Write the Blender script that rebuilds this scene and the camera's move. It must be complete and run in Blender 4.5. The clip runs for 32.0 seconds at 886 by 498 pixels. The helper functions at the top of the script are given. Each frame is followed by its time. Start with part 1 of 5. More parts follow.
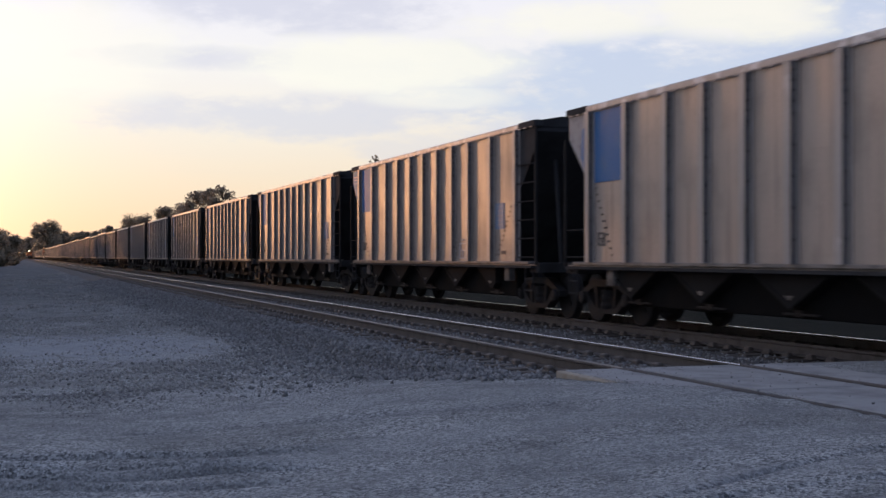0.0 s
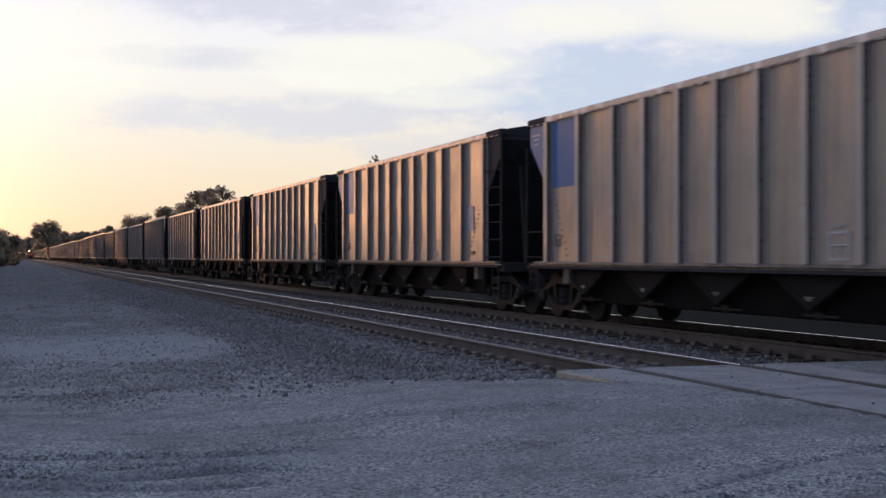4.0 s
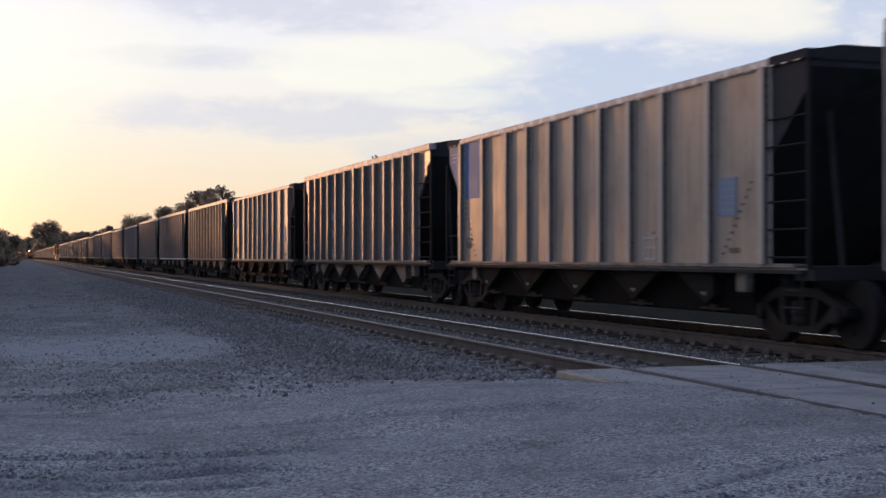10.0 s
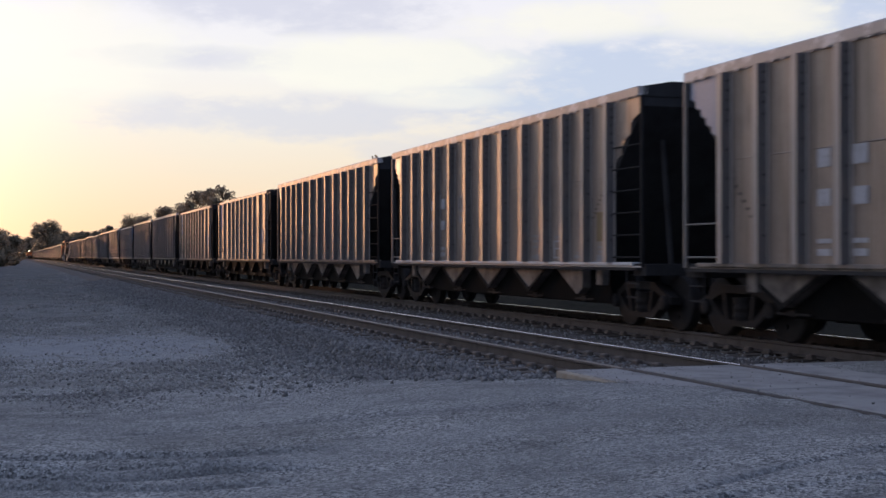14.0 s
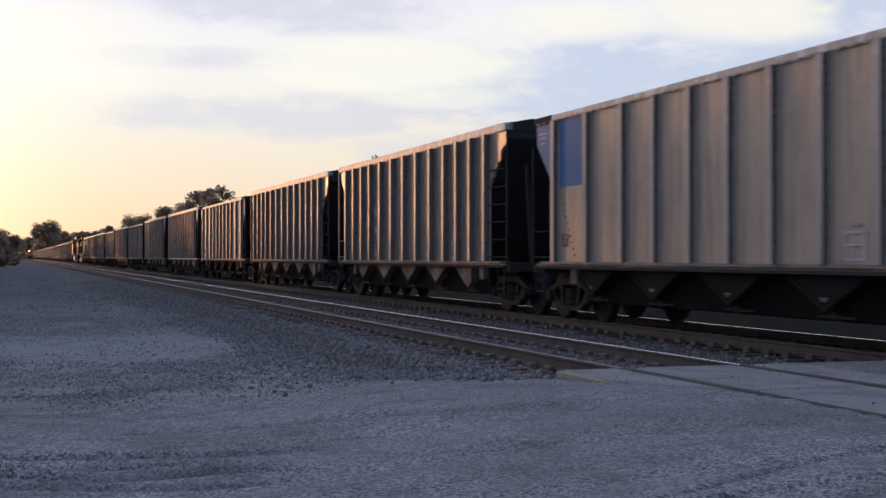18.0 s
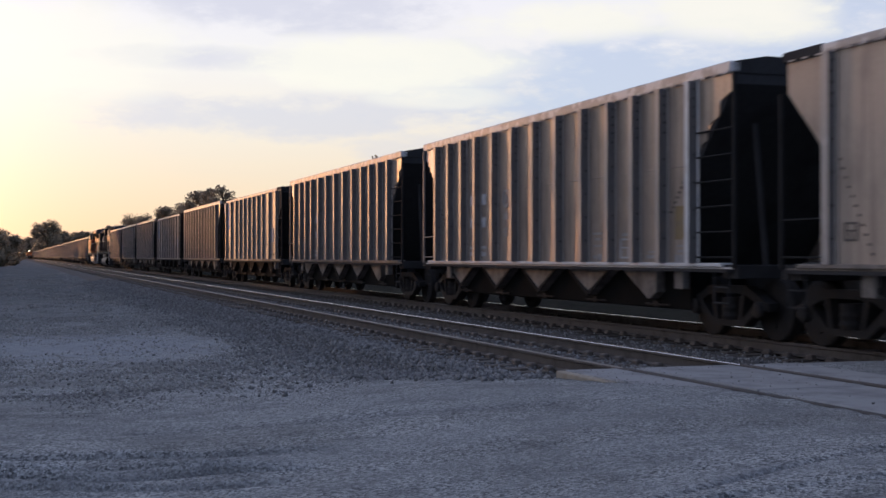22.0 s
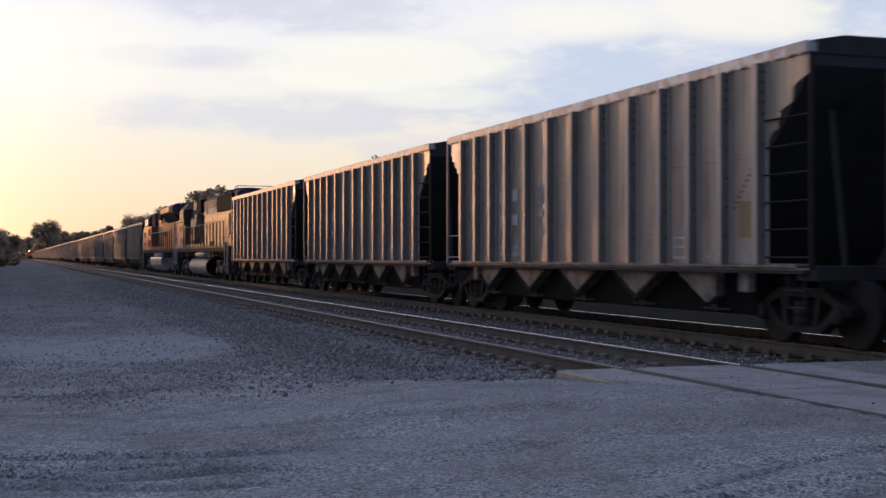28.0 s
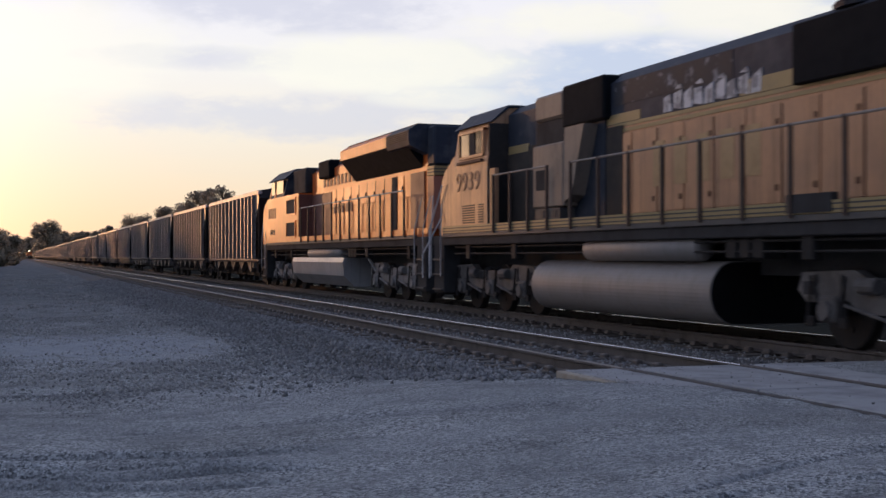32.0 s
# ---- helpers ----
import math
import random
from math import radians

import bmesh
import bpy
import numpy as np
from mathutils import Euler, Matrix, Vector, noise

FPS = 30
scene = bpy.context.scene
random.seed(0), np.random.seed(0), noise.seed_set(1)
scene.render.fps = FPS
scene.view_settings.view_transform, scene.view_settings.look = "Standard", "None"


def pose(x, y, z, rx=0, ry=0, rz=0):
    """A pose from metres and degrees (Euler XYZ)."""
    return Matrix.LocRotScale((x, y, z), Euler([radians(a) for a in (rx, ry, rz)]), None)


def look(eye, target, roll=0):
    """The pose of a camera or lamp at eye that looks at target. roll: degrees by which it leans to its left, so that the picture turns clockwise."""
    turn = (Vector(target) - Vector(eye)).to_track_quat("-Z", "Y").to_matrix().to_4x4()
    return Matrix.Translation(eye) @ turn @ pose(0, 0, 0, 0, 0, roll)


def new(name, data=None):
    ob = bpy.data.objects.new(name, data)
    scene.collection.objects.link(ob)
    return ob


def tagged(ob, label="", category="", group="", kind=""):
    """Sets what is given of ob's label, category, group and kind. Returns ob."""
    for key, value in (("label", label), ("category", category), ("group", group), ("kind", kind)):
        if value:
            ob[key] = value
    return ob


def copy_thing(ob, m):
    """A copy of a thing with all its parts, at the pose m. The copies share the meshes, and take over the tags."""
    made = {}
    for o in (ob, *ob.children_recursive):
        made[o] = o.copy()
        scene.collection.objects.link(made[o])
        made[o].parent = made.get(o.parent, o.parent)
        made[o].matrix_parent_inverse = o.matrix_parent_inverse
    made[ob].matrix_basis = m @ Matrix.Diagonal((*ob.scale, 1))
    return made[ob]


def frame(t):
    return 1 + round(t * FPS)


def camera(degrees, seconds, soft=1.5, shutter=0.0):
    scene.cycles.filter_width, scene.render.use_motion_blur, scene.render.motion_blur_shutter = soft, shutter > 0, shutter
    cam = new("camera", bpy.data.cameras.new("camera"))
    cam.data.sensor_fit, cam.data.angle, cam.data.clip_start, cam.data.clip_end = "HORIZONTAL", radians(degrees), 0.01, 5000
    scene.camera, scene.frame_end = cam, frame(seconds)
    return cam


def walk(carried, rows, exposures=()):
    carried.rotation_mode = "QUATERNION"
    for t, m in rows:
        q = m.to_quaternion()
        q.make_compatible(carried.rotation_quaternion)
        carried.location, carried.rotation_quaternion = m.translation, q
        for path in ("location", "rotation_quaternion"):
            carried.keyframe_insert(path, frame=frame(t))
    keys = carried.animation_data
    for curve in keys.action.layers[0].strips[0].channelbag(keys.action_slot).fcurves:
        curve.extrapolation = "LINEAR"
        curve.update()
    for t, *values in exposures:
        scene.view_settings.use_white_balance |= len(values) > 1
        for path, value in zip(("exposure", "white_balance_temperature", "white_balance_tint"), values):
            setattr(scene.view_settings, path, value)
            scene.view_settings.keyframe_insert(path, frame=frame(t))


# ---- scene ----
# Axes: y runs along the tracks away from the lens, x across them, z = 0 is the top of the rails.
CLIP = 32.0
EYE_Z = 1.23
cam = camera(38.6, CLIP, soft=1.5, shutter=0.25)
STAND = pose(0, 0, EYE_Z, 90.346, 0, -18.64)
walk(cam, [(0, STAND), (CLIP, STAND)])

NEAR_X, FAR_X = 7.13, 11.28          # centres of the two tracks
GAUGE = 1.505                        # rail head to rail head
PITCH = 16.0326                        # length of a car over its couplers


def run(t):
    """Metres that the train has come since it passed its mark, slowing down all the way."""
    return -14.4835 + 15.694 * t - 0.031954 * t * t - 0.00019474 * t ** 3


# ---- light ----
SUN_AZ, SUN_EL = 16.0, 3.0           # degrees to the left of the tracks, degrees above the horizon
scene.view_settings.exposure = 0.0
sun_way = Vector((-math.sin(radians(SUN_AZ)) * math.cos(radians(SUN_EL)), math.cos(radians(SUN_AZ)) * math.cos(radians(SUN_EL)), math.sin(radians(SUN_EL))))
sun = new("sun", bpy.data.lights.new("sun", "SUN"))
sun.data.energy, sun.data.angle, sun.data.color = 0.52, radians(1.5), (1.0, 0.47, 0.20)
sun.matrix_world = look((0, 0, 60), Vector((0, 0, 60)) - sun_way)


class Tree:
    """A small helper to write node trees."""

    def __init__(self, tree):
        self.t = tree

    def node(self, kind, links=(), **values):
        n = self.t.nodes.new(kind)
        for k, v in values.items():
            if k in n.inputs:
                n.inputs[k].default_value = v
            elif k == "operation":
                n.operation = v
            elif k == "interpolation_type":
                n.interpolation_type = v
            elif k == "sky_type":
                n.sky_type = v
            elif k == "sun_disc":
                n.sun_disc = v
        for slot, source in dict(links).items():
            self.t.links.new(source, n.inputs[slot])
        return n

    def math(self, op, a, b=None, clamp=False):
        n = self.t.nodes.new("ShaderNodeMath")
        n.operation, n.use_clamp = op, clamp
        for i, v in enumerate((a, b)):
            if v is None:
                continue
            if isinstance(v, (int, float)):
                n.inputs[i].default_value = v
            else:
                self.t.links.new(v, n.inputs[i])
        return n.outputs[0]

    def ramp(self, fac, stops):
        n = self.t.nodes.new("ShaderNodeValToRGB")
        e = n.color_ramp.elements
        while len(e) < len(stops):
            e.new(0.5)
        for el, (p, c) in zip(e, stops):
            el.position = p
            el.color = (*c, 1) if not isinstance(c, (int, float)) else (c, c, c, 1)
        self.t.links.new(fac, n.inputs[0])
        return n.outputs[0]

    def mix(self, fac, a, b, how="MIX"):
        n = self.t.nodes.new("ShaderNodeMix")
        n.data_type, n.blend_type = "RGBA", how
        for i, v in ((0, fac), (6, a), (7, b)):
            if isinstance(v, (int, float)):
                n.inputs[i].default_value = v
            elif isinstance(v, tuple):
                n.inputs[i].default_value = (*v, 1)
            else:
                self.t.links.new(v, n.inputs[i])
        return n.outputs[2]


world = bpy.data.worlds.new("evening_sky")
scene.world = world
world.use_nodes = True
world.node_tree.nodes.clear()
w = Tree(world.node_tree)
way = w.node("ShaderNodeTexCoord").outputs["Generated"]
xyz = w.node("ShaderNodeSeparateXYZ", {"Vector": way}).outputs
up = xyz["Z"]
towards = w.node("ShaderNodeVectorMath", {0: way}, operation="DOT_PRODUCT")
towards.inputs[1].default_value = sun_way
near_sun = w.node("ShaderNodeMapRange", {0: towards.outputs["Value"]}, interpolation_type="SMOOTHSTEP")
near_sun.inputs[1].default_value, near_sun.inputs[2].default_value = -0.75, 0.75
near_sun = near_sun.outputs[0]
warm = w.ramp(up, [(0.0, (0.86, 0.56, 0.40)), (0.025, (0.90, 0.64, 0.46)), (0.06, (0.91, 0.73, 0.56)), (0.11, (0.94, 0.84, 0.72)), (0.16, (0.935, 0.875, 0.84)), (0.23, (0.91, 0.87, 0.93)), (0.45, (0.48, 0.52, 0.72)), (1.0, (0.17, 0.235, 0.45))])
cool = w.ramp(up, [(0.0, (0.26, 0.26, 0.34)), (0.1, (0.27, 0.30, 0.42)), (0.3, (0.24, 0.30, 0.48)), (1.0, (0.16, 0.22, 0.42))])
clear = w.mix(near_sun, cool, warm)
# cloud streaks: a flat deck seen at a low angle
lift = w.math("ADD", up, 0.10)
deck = w.node("ShaderNodeCombineXYZ", {"X": w.math("DIVIDE", xyz["X"], lift), "Y": w.math("DIVIDE", xyz["Y"], lift)}).outputs[0]
turn = w.node("ShaderNodeMapping", {"Vector": deck})
turn.inputs["Rotation"].default_value = (0, 0, radians(18))
turn.inputs["Scale"].default_value = (0.55, 0.85, 1)
turn.inputs["Location"].default_value = (0.4, 1.7, 0)
n1 = w.node("ShaderNodeTexNoise", {"Vector": turn.outputs[0]}, Scale=1.0, Detail=5.0, Roughness=0.52, Distortion=0.4).outputs[0]
n2 = w.node("ShaderNodeTexNoise", {"Vector": turn.outputs[0]}, Scale=2.6, Detail=4.0, Roughness=0.5).outputs[0]
thick = w.ramp(w.math("ADD", w.math("MULTIPLY", n1, 0.75), w.math("MULTIPLY", n2, 0.25)), [(0.46, 0.0), (0.60, 1.0)])
fade = w.ramp(up, [(0.04, 0.0), (0.09, 1.0)])
grey = w.mix(near_sun, (0.22, 0.25, 0.35), (0.60, 0.59, 0.72))
blue = w.mix(near_sun, (0.20, 0.27, 0.46), (0.58, 0.67, 0.88))
gap = w.ramp(n2, [(0.50, 0.0), (0.62, 0.8)])
high = w.ramp(up, [(0.10, 0.0), (0.17, 1.0)])
off_sun = w.node("ShaderNodeMapRange", {0: towards.outputs["Value"]}, interpolation_type="SMOOTHSTEP")
off_sun.inputs[1].default_value, off_sun.inputs[2].default_value = -0.3, 1.0
away = w.math("SUBTRACT", 1.0, off_sun.outputs[0])
gap = w.math("MULTIPLY", gap, w.math("ADD", w.math("MULTIPLY", away, 5.0), 0.10, True))
thick = w.math("MULTIPLY", thick, w.math("ADD", w.math("MULTIPLY", away, 3.0), 0.62, True))
# the western sky down the line: broad cloud masses, given by bearing and height in degrees with their half sizes
bearing = w.math("MULTIPLY", w.math("ARCTAN2", xyz["X"], xyz["Y"]), 57.3)
height = w.math("MULTIPLY", w.math("ARCSINE", up), 57.3)
sky_at = w.node("ShaderNodeCombineXYZ", {"X": bearing, "Y": w.math("MULTIPLY", height, 2.6)}).outputs[0]
puffs = w.node("ShaderNodeTexNoise", {"Vector": sky_at}, Scale=0.16, Detail=5.0, Roughness=0.55, Distortion=0.3)
tufts = w.node("ShaderNodeTexNoise", {"Vector": sky_at}, Scale=0.55, Detail=4.0, Roughness=0.6)
ragged = w.math("ADD", w.math("MULTIPLY", w.math("SUBTRACT", puffs.outputs[0], 0.5), 4.4), w.math("MULTIPLY", w.math("SUBTRACT", tufts.outputs[0], 0.5), 2.4))


def masses(places):
    total = None
    for a, e, ra, re, weight in places:
        da = w.math("DIVIDE", w.math("SUBTRACT", bearing, a), ra)
        de = w.math("DIVIDE", w.math("SUBTRACT", height, e), re)
        far = w.math("ADD", w.math("ADD", w.math("MULTIPLY", da, da), w.math("MULTIPLY", de, de)), ragged)
        soft = w.node("ShaderNodeMapRange", {0: far}, interpolation_type="SMOOTHSTEP")
        soft.inputs[1].default_value, soft.inputs[2].default_value = 1.9, 0.1
        soft.inputs[3].default_value, soft.inputs[4].default_value = 0.0, weight
        total = soft.outputs[0] if total is None else w.math("MAXIMUM", total, soft.outputs[0])
    return total


def west(lo, hi):
    side = w.node("ShaderNodeMapRange", {0: w.math("ABSOLUTE", w.math("SUBTRACT", bearing, 18.0))}, interpolation_type="SMOOTHSTEP")
    side.inputs[1].default_value, side.inputs[2].default_value = hi, lo
    return side.outputs[0]


down_line = w.math("MULTIPLY", west(22.0, 34.0), w.ramp(up, [(0.20, 1.0), (0.30, 0.0)]))
calm = w.math("SUBTRACT", 1.0, w.math("MULTIPLY", down_line, 0.9))
sky_col = w.mix(w.math("MULTIPLY", w.math("MULTIPLY", gap, high), calm), clear, blue)
sky_col = w.mix(w.math("MULTIPLY", w.math("MULTIPLY", w.math("MULTIPLY", thick, fade), 0.85), calm), sky_col, grey)
sky_col = w.mix(masses(((28.5, 7.6, 10.0, 2.3, 0.9), (33.5, 6.2, 6.0, 1.5, 0.9), (37.6, 10.8, 3.2, 1.3, 0.9), (44.0, 8.0, 6.0, 4.0, 0.8))), sky_col, (0.56, 0.61, 0.76))
sky_col = w.mix(masses(((12.0, 6.3, 8.0, 1.0, 0.75), (8.7, 8.75, 5.0, 0.5, 0.75), (12.5, 11.3, 7.5, 1.2, 0.85), (18.0, 5.0, 4.0, 0.7, 0.5), (23.0, 5.6, 5.0, 0.8, 0.6))), sky_col, (0.68, 0.655, 0.73))
sky_col = w.mix(masses(((15.6, 8.6, 6.5, 1.1, 0.9), (24.0, 10.5, 4.5, 0.8, 0.85), (32.0, 10.6, 3.6, 1.1, 0.85), (18.5, 7.2, 3.0, 0.5, 0.6), (2.0, 9.0, 5.0, 2.0, 0.6))), sky_col, (0.99, 0.93, 0.80))
# the brightness round the low sun
aureole = w.math("POWER", w.math("MAXIMUM", towards.outputs["Value"], 0.0), 60.0)
haze = w.ramp(up, [(0.0, 1.0), (0.25, 0.35), (0.5, 0.0)])
sky_col = w.mix(w.math("MULTIPLY", aureole, haze), sky_col, (3.2, 1.7, 0.75), "ADD")
nishita = w.node("ShaderNodeTexSky", sky_type="NISHITA", sun_disc=False)
nishita.sun_elevation, nishita.sun_rotation = radians(SUN_EL), radians(-SUN_AZ)
nishita.air_density, nishita.dust_density, nishita.ozone_density = 1.0, 0.3, 4.0
b1 = w.node("ShaderNodeBackground", {"Color": nishita.outputs[0]}, Strength=0.05)
b2 = w.node("ShaderNodeBackground", {"Color": sky_col}, Strength=0.95)
both = w.node("ShaderNodeAddShader", {0: b1.outputs[0], 1: b2.outputs[0]})
w.node("ShaderNodeOutputWorld", {"Surface": both.outputs[0]})

# ---- materials ----
def surface(name, colour, rough=0.7, metal=0.0, vary=0.25, grain=30.0, blot=2.0, blot_colour=None, blot_at=(0.5, 0.7), streak=0.0, streak_colour=(0.10, 0.085, 0.07), bump=0.15, per_piece=0.0, coat=0.0, rough_vary=0.12, shine=0.5):
    """A painted, metal or stone surface: colour with grain, blotches, downward streaks and fine relief, in metres."""
    m = bpy.data.materials.new(name)
    m.use_nodes = True
    m.node_tree.nodes.clear()
    g = Tree(m.node_tree)
    at = g.node("ShaderNodeTexCoord").outputs["Object"]
    info = g.node("ShaderNodeObjectInfo")
    shift = g.node("ShaderNodeVectorMath", {0: at, 1: g.node("ShaderNodeCombineXYZ", {"X": g.math("MULTIPLY", info.outputs["Random"], 37.0), "Y": g.math("MULTIPLY", info.outputs["Random"], 53.0)}).outputs[0]}, operation="ADD").outputs[0]
    fine = g.node("ShaderNodeTexNoise", {"Vector": shift}, Scale=grain, Detail=4.0, Roughness=0.6).outputs[0]
    broad = g.node("ShaderNodeTexNoise", {"Vector": shift}, Scale=blot, Detail=5.0, Roughness=0.62).outputs[0]
    low = tuple(c * (1 - vary) for c in colour)
    top = tuple(min(1.0, c * (1 + vary)) for c in colour)
    col = g.mix(fine, low, top)
    spots = g.ramp(broad, [(blot_at[0], 0.0), (blot_at[1], 1.0)])
    col = g.mix(g.math("MULTIPLY", spots, 0.75), col, blot_colour or tuple(c * 0.7 for c in colour))
    if streak:
        run_down = g.node("ShaderNodeMapping", {"Vector": shift})
        run_down.inputs["Scale"].default_value = (5.0, 5.0, 0.22)
        lines = g.node("ShaderNodeTexNoise", {"Vector": run_down.outputs[0]}, Scale=1.6, Detail=4.0, Roughness=0.65).outputs[0]
        col = g.mix(g.math("MULTIPLY", g.ramp(lines, [(0.50, 0.0), (0.68, 1.0)]), streak), col, streak_colour)
    if per_piece:
        tone = g.math("ADD", g.math("MULTIPLY", info.outputs["Random"], 2 * per_piece), 1 - per_piece)
        col = g.mix(1.0, col, g.node("ShaderNodeCombineXYZ", {"X": tone, "Y": tone, "Z": tone}).outputs[0], "MULTIPLY")
    bs = g.node("ShaderNodeBsdfPrincipled", {"Base Color": col}, Metallic=metal)
    bs.inputs["Specular IOR Level"].default_value = shine
    g.t.links.new(g.math("ADD", g.math("MULTIPLY", broad, 2 * rough_vary), rough - rough_vary, True), bs.inputs["Roughness"])
    if coat:
        bs.inputs["Coat Weight"].default_value, bs.inputs["Coat Roughness"].default_value = coat, 0.25
    if bump:
        relief = g.node("ShaderNodeBump", {"Height": g.math("ADD", g.math("MULTIPLY", fine, 0.35), broad)}, Strength=bump, Distance=0.02)
        g.t.links.new(relief.outputs[0], bs.inputs["Normal"])
    g.node("ShaderNodeOutputMaterial", {"Surface": bs.outputs[0]})
    return m


def glow(name, colour, strength):
    m = bpy.data.materials.new(name)
    m.use_nodes = True
    bs = m.node_tree.nodes["Principled BSDF"]
    bs.inputs["Base Color"].default_value = (*colour, 1)
    bs.inputs["Emission Color"].default_value = (*colour, 1)
    bs.inputs["Emission Strength"].default_value = strength
    return m


ALU = surface("weathered_tan_aluminium", (0.42, 0.35, 0.29), 0.50, 0.22, 0.13, 18, 1.1, (0.31, 0.255, 0.21), streak=0.4, bump=0.10, per_piece=0.10)
ALU_DARK = surface("sooty_grey_aluminium", (0.39, 0.325, 0.275), 0.42, 0.45, 0.18, 18, 1.3, (0.29, 0.24, 0.205), streak=0.5, bump=0.10, per_piece=0.10)
CHORD = surface("worn_pale_top_chord", (0.42, 0.385, 0.36), 0.5, 0.2, 0.2, 14, 2.6, (0.72, 0.70, 0.68), (0.51, 0.56), bump=0.1)
POST = surface("post_aluminium", (0.42, 0.38, 0.35), 0.50, 0.15, 0.12, 20, 3.2, (0.54, 0.51, 0.49), (0.58, 0.66), streak=0.4, bump=0.08)
# Post flanks turned from the sunset: their shade is put into the colour.
FLANK = surface("shaded_post_flank", (0.135, 0.128, 0.125), 0.7, 0.0, 0.2, 16, 2.2, (0.19, 0.16, 0.14), (0.5, 0.7), streak=0.4, streak_colour=(0.07, 0.06, 0.052), bump=0.1)
POST_GREY = surface("sooty_post_aluminium", (0.41, 0.372, 0.345), 0.48, 0.2, 0.15, 20, 2.4, (0.40, 0.36, 0.33), (0.60, 0.70), streak=0.4, streak_colour=(0.10, 0.085, 0.075), bump=0.08)
BLACK = surface("coal_black_steel", (0.048, 0.047, 0.048), 0.85, 0.0, 0.3, 12, 1.5, (0.028, 0.026, 0.025), bump=0.15, shine=0.12)
IRON = surface("brown_cast_steel", (0.026, 0.0245, 0.0245), 0.75, 0.1, 0.3, 25, 4.0, (0.045, 0.035, 0.028), bump=0.25, shine=0.2)
BLUE = surface("faded_blue_paint", (0.062, 0.17, 0.375), 0.55, 0.0, 0.12, 18, 1.8, (0.12, 0.21, 0.34), bump=0.06, shine=0.2)
PALE = surface("pale_stencil_paint", (0.36, 0.35, 0.35), 0.65, 0.0, 0.2, 40, 9.0, (0.19, 0.17, 0.155))
CHALK = surface("chalky_stencil_paint", (0.48, 0.48, 0.50), 0.65, 0.0, 0.2, 40, 9.0, (0.26, 0.24, 0.225))
SKYBLUE = surface("pale_blue_paint", (0.21, 0.27, 0.38), 0.6, 0.0, 0.2, 30, 5.0, (0.27, 0.26, 0.26))
WORN_BLUE = surface("worn_blue_white_paint", (0.28, 0.31, 0.37), 0.6, 0.0, 0.2, 30, 5.0, (0.27, 0.25, 0.24))
MARKYELLOW = surface("yellow_mark_paint", (0.26, 0.185, 0.09), 0.6, 0.0, 0.2, 30, 6.0, (0.19, 0.155, 0.12))
INK = surface("dark_stencil_paint", (0.06, 0.055, 0.05), 0.7, 0.0, 0.2)
# Pale blue stands in for sky reflected on the ribbed cars' far gusset.
PALEBLUE = surface("sky_reflecting_blue_sheet", (0.22, 0.265, 0.37), 0.4, 0.3, 0.15, 18, 2.2, (0.15, 0.155, 0.17), bump=0.08)
FAINT = surface("worn_dark_stencil", (0.13, 0.11, 0.095), 0.7, 0.0, 0.2, 30, 8.0, (0.22, 0.18, 0.15))
HOPPER = surface("pale_dusty_hopper", (0.21, 0.19, 0.172), 0.7, 0.05, 0.2, 14, 2.5, (0.05, 0.045, 0.042), (0.42, 0.62), streak=0.4, bump=0.12)
WHITEN = surface("chalky_white_paint", (0.66, 0.66, 0.66), 0.55, 0.0, 0.1, 20, 4, (0.5, 0.49, 0.48))
SILL = surface("worn_side_sill", (0.24, 0.21, 0.185), 0.6, 0.1, 0.2, 14, 2.6, (0.13, 0.115, 0.10), (0.45, 0.6), bump=0.1)
BOLT = surface("dark_rivet_heads", (0.05, 0.047, 0.045), 0.6, 0.1)
# Same paint as the black steel, darkened for the shade underneath.
SHADE_BLACK = surface("underframe_shade_black", (0.008, 0.008, 0.008), 0.9, 0.0, 0.3, 10, 2, (0.014, 0.013, 0.012), bump=0.2, shine=0.08)
# Near-black for the wide cars' pockets and all pocket edges.
PIT = surface("near_black_hopper_plate", (0.020, 0.0197, 0.0197), 0.85, 0.0, 0.3, 12, 1.5, (0.018, 0.017, 0.017), bump=0.15, shine=0.1)
RUBBER = surface("black_rubber", (0.02, 0.02, 0.02), 0.6)

# ---- building tools ----
def link(name, mesh, parent=None, label=""):
    ob = new(name, mesh)
    if parent is not None:
        ob.parent = parent
    if label:
        tagged(ob, label)
    return ob


def mesh_of(bm, material, name="mesh", smooth=False):
    bmesh.ops.recalc_face_normals(bm, faces=bm.faces[:])
    me = bpy.data.meshes.new(name)
    if smooth:
        for f in bm.faces:
            f.smooth = True
    bm.to_mesh(me)
    bm.free()
    for m in material if isinstance(material, (list, tuple)) else (material,):
        me.materials.append(m)
    return me


def part(name, bm, material, parent, label="", smooth=False):
    return link(name, mesh_of(bm, material, name, smooth), parent, label)


def thing(name, label, category, group="", kind=""):
    return tagged(new(name), label, category, group, kind)


def box(bm, x0, x1, y0, y1, z0, z1, bevel=0.0):
    vs = [bm.verts.new((x, y, z)) for z in (z0, z1) for y in (y0, y1) for x in (x0, x1)]
    fs = [bm.faces.new([vs[i] for i in q]) for q in ((0, 2, 3, 1), (4, 5, 7, 6), (0, 1, 5, 4), (2, 6, 7, 3), (0, 4, 6, 2), (1, 3, 7, 5))]
    if bevel:
        es = list({e for f in fs for e in f.edges})
        bmesh.ops.bevel(bm, geom=es, offset=bevel, segments=1, affect="EDGES")
    return bm


